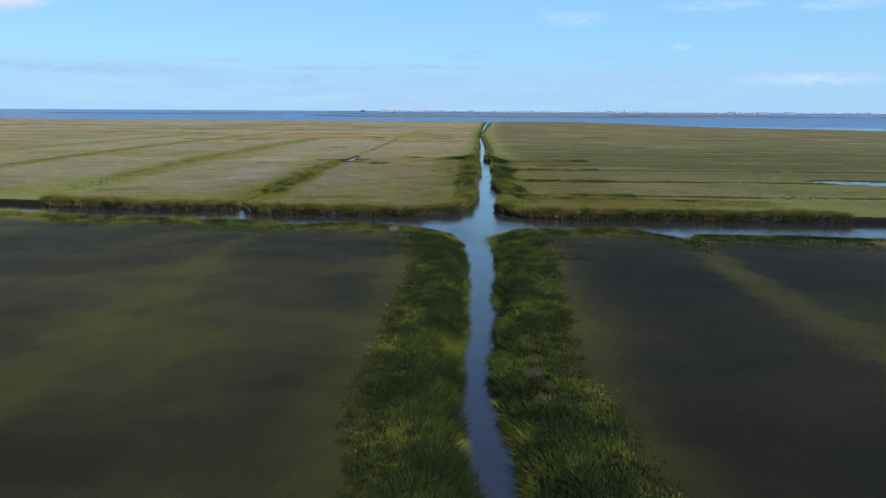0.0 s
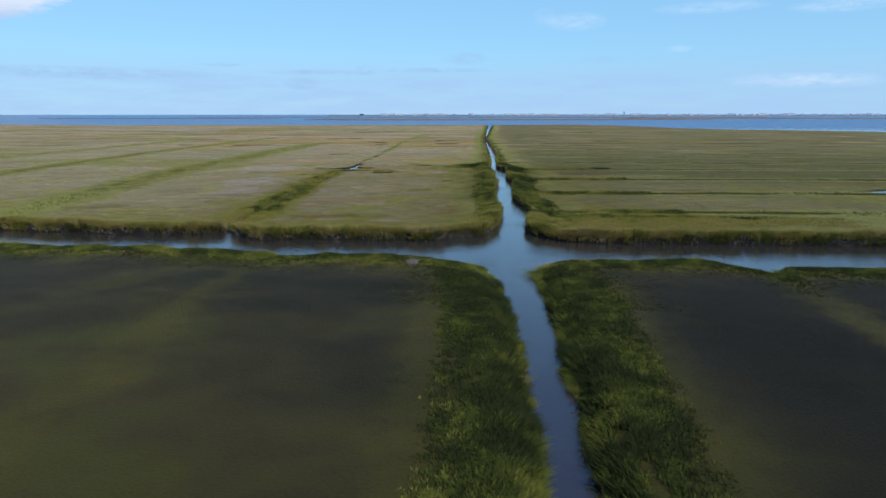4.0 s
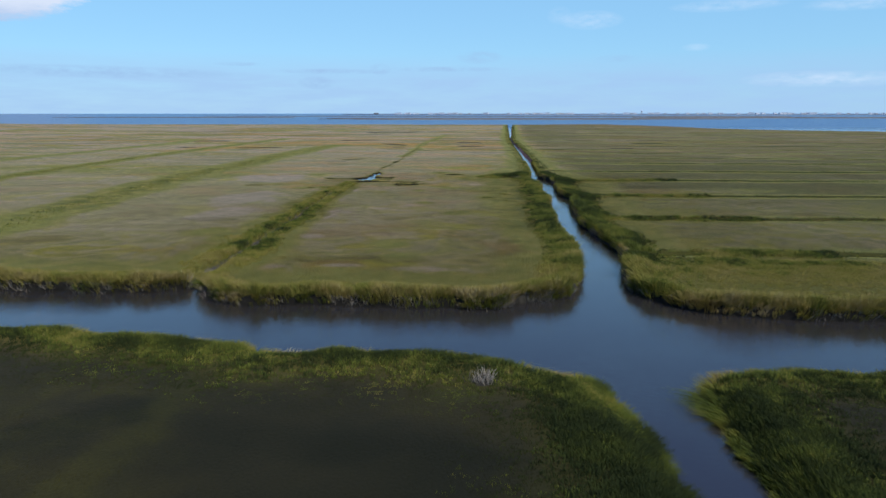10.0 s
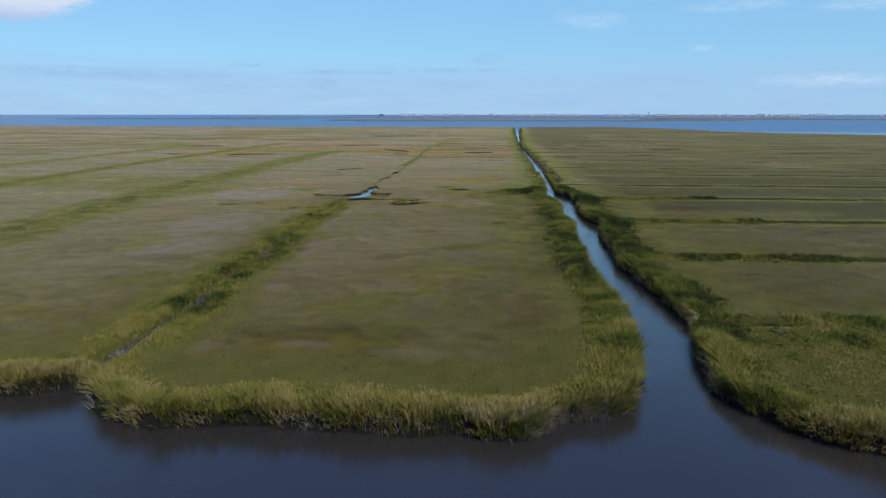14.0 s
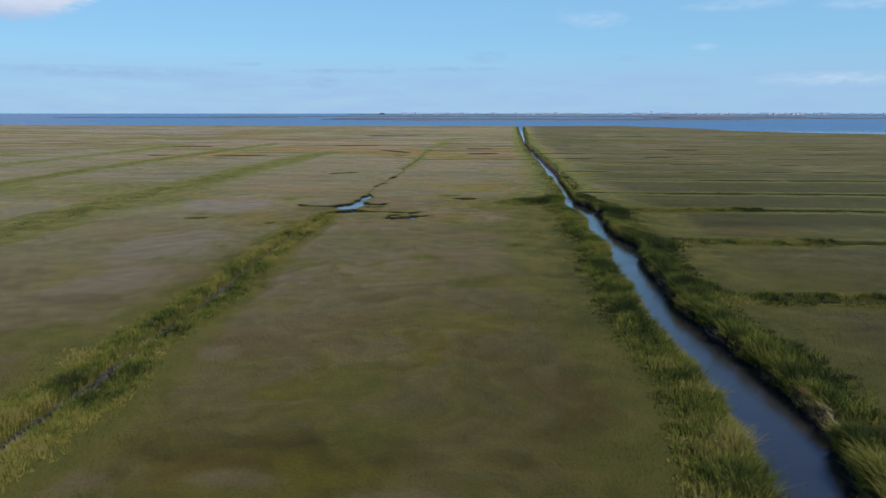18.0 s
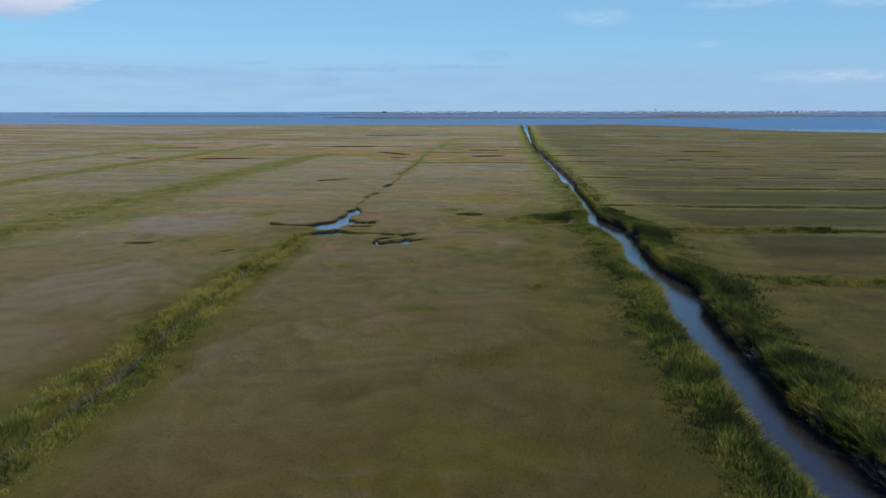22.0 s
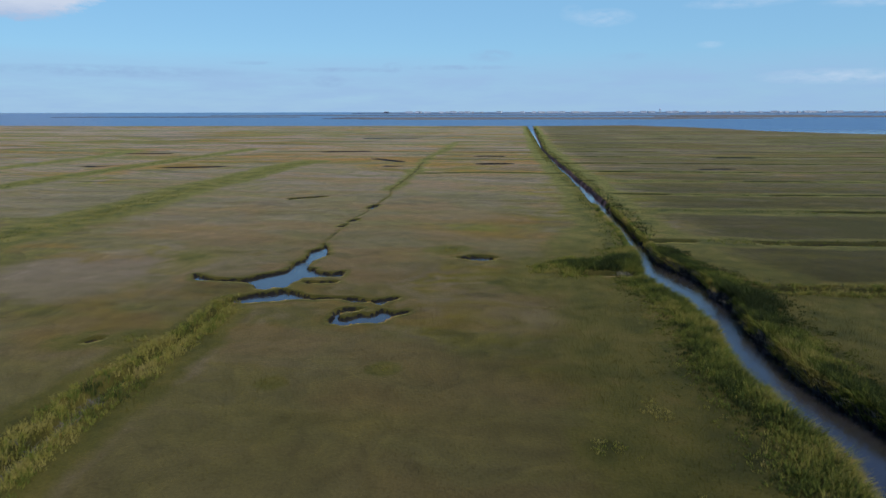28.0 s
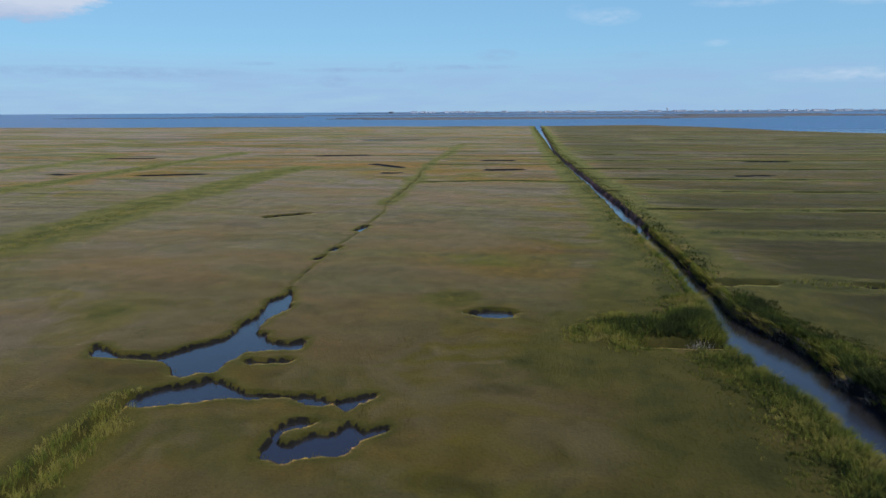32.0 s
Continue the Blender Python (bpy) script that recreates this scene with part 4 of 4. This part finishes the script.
def dead_stems(name, x, y, height, lean, mat, label, spread=0.25):
    """Flattened and broken stems lying where they fell."""
    k = len(x)
    ob = blades(name, x, y, sample(Z, x, y) + 0.05, np.full(k, height), np.full(k, 0.024), np.full(k, lean), 5, np.full(k, 0.8), mat, np.full(k, spread))
    return tagged(ob, label, "dead stems", kind="stuff")


line = np.array(LINES[0][0])
dy = 79 + 50 * rng.random(900)
dead_stems("dead_stems", np.interp(dy, line[:, 1], line[:, 0]) + rng.normal(0, 0.22, 900), dy, 0.30, 1.6, GREYDEAD, "grey matted dead stems lying in the old ditch bed")
for hx, hy, hr in [(-11.8, 75.4, 0.7), (-11.5, 61.3, 0.6), (-35.4, 78.0, 0.6), (-35.2, 81, 0.5), (-11.5, 157.3, 0.8)]:
    k = int(26 * hr / 0.7)
    dead_stems("dead_stems", hx + rng.normal(0, hr * 0.45, k), hy + rng.normal(0, hr * 0.45, k), 0.42, 1.1, DEAD, "pale broken cordgrass stems fallen at the bank")


def bank_stems(count, box, mat, label):
    """Bent dead stems hanging down the cut face of the bank."""
    x, y = scatter(count, *box)
    d = sample(D_DITCH, x, y)
    ok = (d > 0.02) & (d < 0.34) & (fbm(x, y, 1.1, 221) > 0.47)
    x, y = x[ok], y[ok]
    k = len(x)
    push = (-sample(DGX, x, y) * 0.8, -sample(DGY, x, y) * 0.8)
    ob = blades("dead_stems", x, y, sample(Z, x, y), np.full(k, 0.34), np.full(k, 0.03), np.full(k, 1.0), 4, np.full(k, 0.8), mat, np.full(k, 0.2), push=push)
    return tagged(ob, label, "dead stems", kind="stuff")


bank_stems(34000, (-60, 40, 72, 83), DEAD, "pale dead stems hanging over the cut peat of the creek bank")
bank_stems(6000, (-11.6, -6.6, 74.5, 78.4), DEAD, "pale dead stems and roots on the muddy corner of the creek bank")
bank_stems(90000, (-12, 3, 80, 170), GREYDEAD, "grey dead stems along the foot of the ditch bank")


for hx, hy, hr in MUD_SPOTS[:3]:
    k = int(9 * hr / 0.7)
    dead_stems("dead_stems", hx + rng.normal(0, hr * 0.5, k), hy + rng.normal(0, hr * 0.5, k), 0.16, 2.4, GREYDEAD, "grey flattened stems on bare mud among the grass")


def low_grass(name, count, box, height=0.10):
    """Salt hay standing on the flats inside the box."""
    x, y = scatter(count, *box)
    d, f = sample(D_DITCH, x, y), sample(FRINGE, x, y)
    ok = (d > 0.6) & (sample(D_LINE, x, y) > 0.3) & (sample(D_POOL, x, y) > 0.12)
    inset = np.minimum(np.minimum(x - box[0], box[1] - x), np.minimum(y - box[2], box[3] - y))
    ok &= rng.random(count) < smooth(inset, 0, 14)
    x, y, f = x[ok], y[ok], f[ok]
    h = height * (0.5 + 1.0 * fbm(x, y, 3.0, 101)) * (1 + 0.9 * f) * (1 - 0.35 * smooth(62 - y, 0, 5))
    # past the creek the stems take less of the painted darkening than the ground
    ob = blades(name, x, y, sample(Z, x, y), h, np.full(len(x), 0.022), np.full(len(x), 0.8), 4, f + rng.normal(0, 0.06, len(x)), HAY, np.full(len(x), 0.42), attr="fringe", bend=False, extra={"mud": f * 0, "rush": sample(SHADE_AND_BROWN, x, y) * np.where(y > 64, 0.3, 1.0), "salt": sample(SALT, x, y)})
    return tagged(ob, "low tan and olive salt hay covering the flat marsh", "grass", kind="stuff")


low_grass("salt_hay", 80000, (-44, 34, 2, 74))
low_grass("salt_hay", 100000, (-52, 22, 64, 172), 0.09)


# ---------------------------------------------------------------- far shores and the town on the horizon
def island(name, cx, cy, lx, ly, top, mat, label, seed):
    """A long low island with a ragged outline, its foot under the water."""
    bm = bmesh.new()
    r = random.Random(seed)
    k = 64
    rim, foot = [], []
    for i in range(k):
        a = 2 * math.pi * i / k
        w = 1 + 0.14 * math.sin(3 * a + seed) + 0.10 * math.sin(7 * a + seed * 2.1) + 0.09 * math.sin(15 * a + seed * 3.3) + 0.06 * (r.random() - 0.5)
        px, py = math.copysign(abs(math.cos(a)) ** 0.7, math.cos(a)) * lx * w, math.sin(a) * ly * w
        rim.append(bm.verts.new((px, py, top * (0.8 + 0.4 * r.random()))))
        foot.append(bm.verts.new((px * 1.004, py * 1.01, -1.2)))
    bm.faces.new(rim)
    for i in range(k):
        bm.faces.new((rim[i], foot[i], foot[(i + 1) % k], rim[(i + 1) % k]))
    bmesh.ops.recalc_face_normals(bm, faces=bm.faces)
    me = bpy.data.meshes.new(name)
    bm.to_mesh(me)
    bm.free()
    me.materials.append(mat)
    ob = new(name, me)
    ob.location = (cx, cy, 0)
    return tagged(ob, label, "island", kind="structure")


island("marsh_island", -60, 1270, 330, 120, 1.0, ISLE, "low brown marsh island across the bay", 1)
island("marsh_island", 640, 1560, 400, 130, 1.0, ISLE, "low brown marsh island across the bay", 2)
island("marsh_island", -820, 1500, 260, 60, 0.9, ISLE, "low brown marsh island across the bay", 3)
island("marsh_island", -560, 1950, 330, 90, 0.9, ISLE, "low brown marsh island across the bay", 4)
island("marsh_island", 130, 1900, 560, 110, 0.9, ISLE, "low brown marsh island across the bay", 5)
island("marsh_island", 1250, 1330, 260, 45, 0.9, ISLE, "low brown marsh island across the bay", 6)
island("far_shore", 620, 3050, 1360, 260, 3.0, SHORE, "long barrier shore with a town, distance haze painted blue-grey", 7)


def part(name, bm, mat, parent=None, label=""):
    bmesh.ops.recalc_face_normals(bm, faces=bm.faces)
    me = bpy.data.meshes.new(name)
    bm.to_mesh(me)
    bm.free()
    me.materials.append(mat)
    ob = new(name, me)
    ob.parent = parent
    return tagged(ob, label) if label else ob


def block(bm, x0, x1, y0, y1, z0, z1):
    v = [bm.verts.new(p) for p in ((x0, y0, z0), (x1, y0, z0), (x1, y1, z0), (x0, y1, z0), (x0, y0, z1), (x1, y0, z1), (x1, y1, z1), (x0, y1, z1))]
    for f in ((0, 3, 2, 1), (4, 5, 6, 7), (0, 1, 5, 4), (1, 2, 6, 5), (2, 3, 7, 6), (3, 0, 4, 7)):
        bm.faces.new([v[i] for i in f])


def house(name, w, d, h, roof_h, wall_mat, label):
    root = new(name)
    bm = bmesh.new()
    block(bm, -w / 2, w / 2, -d / 2, d / 2, 0, h)
    wall = part("wall", bm, wall_mat, root)
    for i in range(max(2, int(w / 4))):
        bm = bmesh.new()
        cx = -w / 2 + (i + 0.5) * w / max(2, int(w / 4))
        block(bm, cx - 0.8, cx + 0.8, -d / 2 - 0.06, -d / 2 + 0.1, h * 0.55, h * 0.8)
        part("window", bm, GLASS, wall)
    bm = bmesh.new()
    e = 0.5
    v = [bm.verts.new(p) for p in ((-w / 2 - e, -d / 2 - e, h), (w / 2 + e, -d / 2 - e, h), (w / 2 + e, d / 2 + e, h), (-w / 2 - e, d / 2 + e, h), (-w / 2 - e, 0, h + roof_h), (w / 2 + e, 0, h + roof_h))]
    for f in ((0, 1, 5, 4), (2, 3, 4, 5), (0, 4, 3), (1, 2, 5), (0, 3, 2, 1)):
        bm.faces.new([v[i] for i in f])
    part("roof", bm, ROOF, root)
    return tagged(root, label, "house", "houses of the town across the bay")


HOUSES = [house("house", 11, 9, 4.6, 1.8, HOUSE_WHITE, "white gabled shore house in the far town"),
          house("house", 15, 10, 5.2, 1.6, HOUSE_WHITE, "broad white shore house in the far town"),
          house("house", 10, 8, 4.2, 2.0, HOUSE_GREY, "grey gabled shore house in the far town"),
          house("house", 22, 12, 7.0, 0.8, HOUSE_WHITE, "long white block of flats in the far town")]
cabin = house("house", 19, 9, 5.5, 2.0, GLASS, "dark tarred cabin alone on the far shore")
cabin.matrix_basis = pose(-668, 2880, 2.4, 0, 0, 8)
r = random.Random(5)
spots = []
for i in range(150):
    u = r.random()
    x = -600 + 2100 * u
    dense = 0.35 + 0.65 * (0.5 + 0.5 * math.sin(x * 0.012 + 1.0)) * (1.3 if 350 < x < 900 else 0.8)
    if r.random() < dense:
        spots.append((x, 2860 + 90 * r.random(), r.choice((0, 0, 1, 1, 2, 3)), r.uniform(-25, 25)))
for k, (x, y, kind, turn) in enumerate(spots):
    if k < 4:
        HOUSES[k].matrix_basis = pose(x, y, 2.4, 0, 0, turn)
    else:
        copy_thing(HOUSES[kind], pose(x, y, 2.4, 0, 0, turn))


def water_tower(x, y):
    root = new("water_tower")
    root.location = (x, y, 2.4)
    bm = bmesh.new()
    bmesh.ops.create_uvsphere(bm, u_segments=16, v_segments=10, radius=4.0, matrix=Matrix.Translation((0, 0, 14)) @ Matrix.Diagonal((1, 1, 0.75, 1)))
    part("tank", bm, HOUSE_WHITE, root)
    for a in range(4):
        bm = bmesh.new()
        c, s = math.cos(a * math.pi / 2 + 0.5) * 3.6, math.sin(a * math.pi / 2 + 0.5) * 3.6
        bmesh.ops.create_cone(bm, segments=8, radius1=0.45, radius2=0.4, depth=13, cap_ends=True, matrix=Matrix.Translation((c * 0.85, s * 0.85, 6.5)))
        part("leg", bm, HOUSE_GREY, root)
    bm = bmesh.new()
    bmesh.ops.create_cone(bm, segments=10, radius1=0.9, radius2=0.9, depth=12.5, cap_ends=True, matrix=Matrix.Translation((0, 0, 6.2)))
    part("riser", bm, HOUSE_GREY, root)
    tagged(root, "pale water tower on four legs in the far town", "water tower")


water_tower(470, 2880)
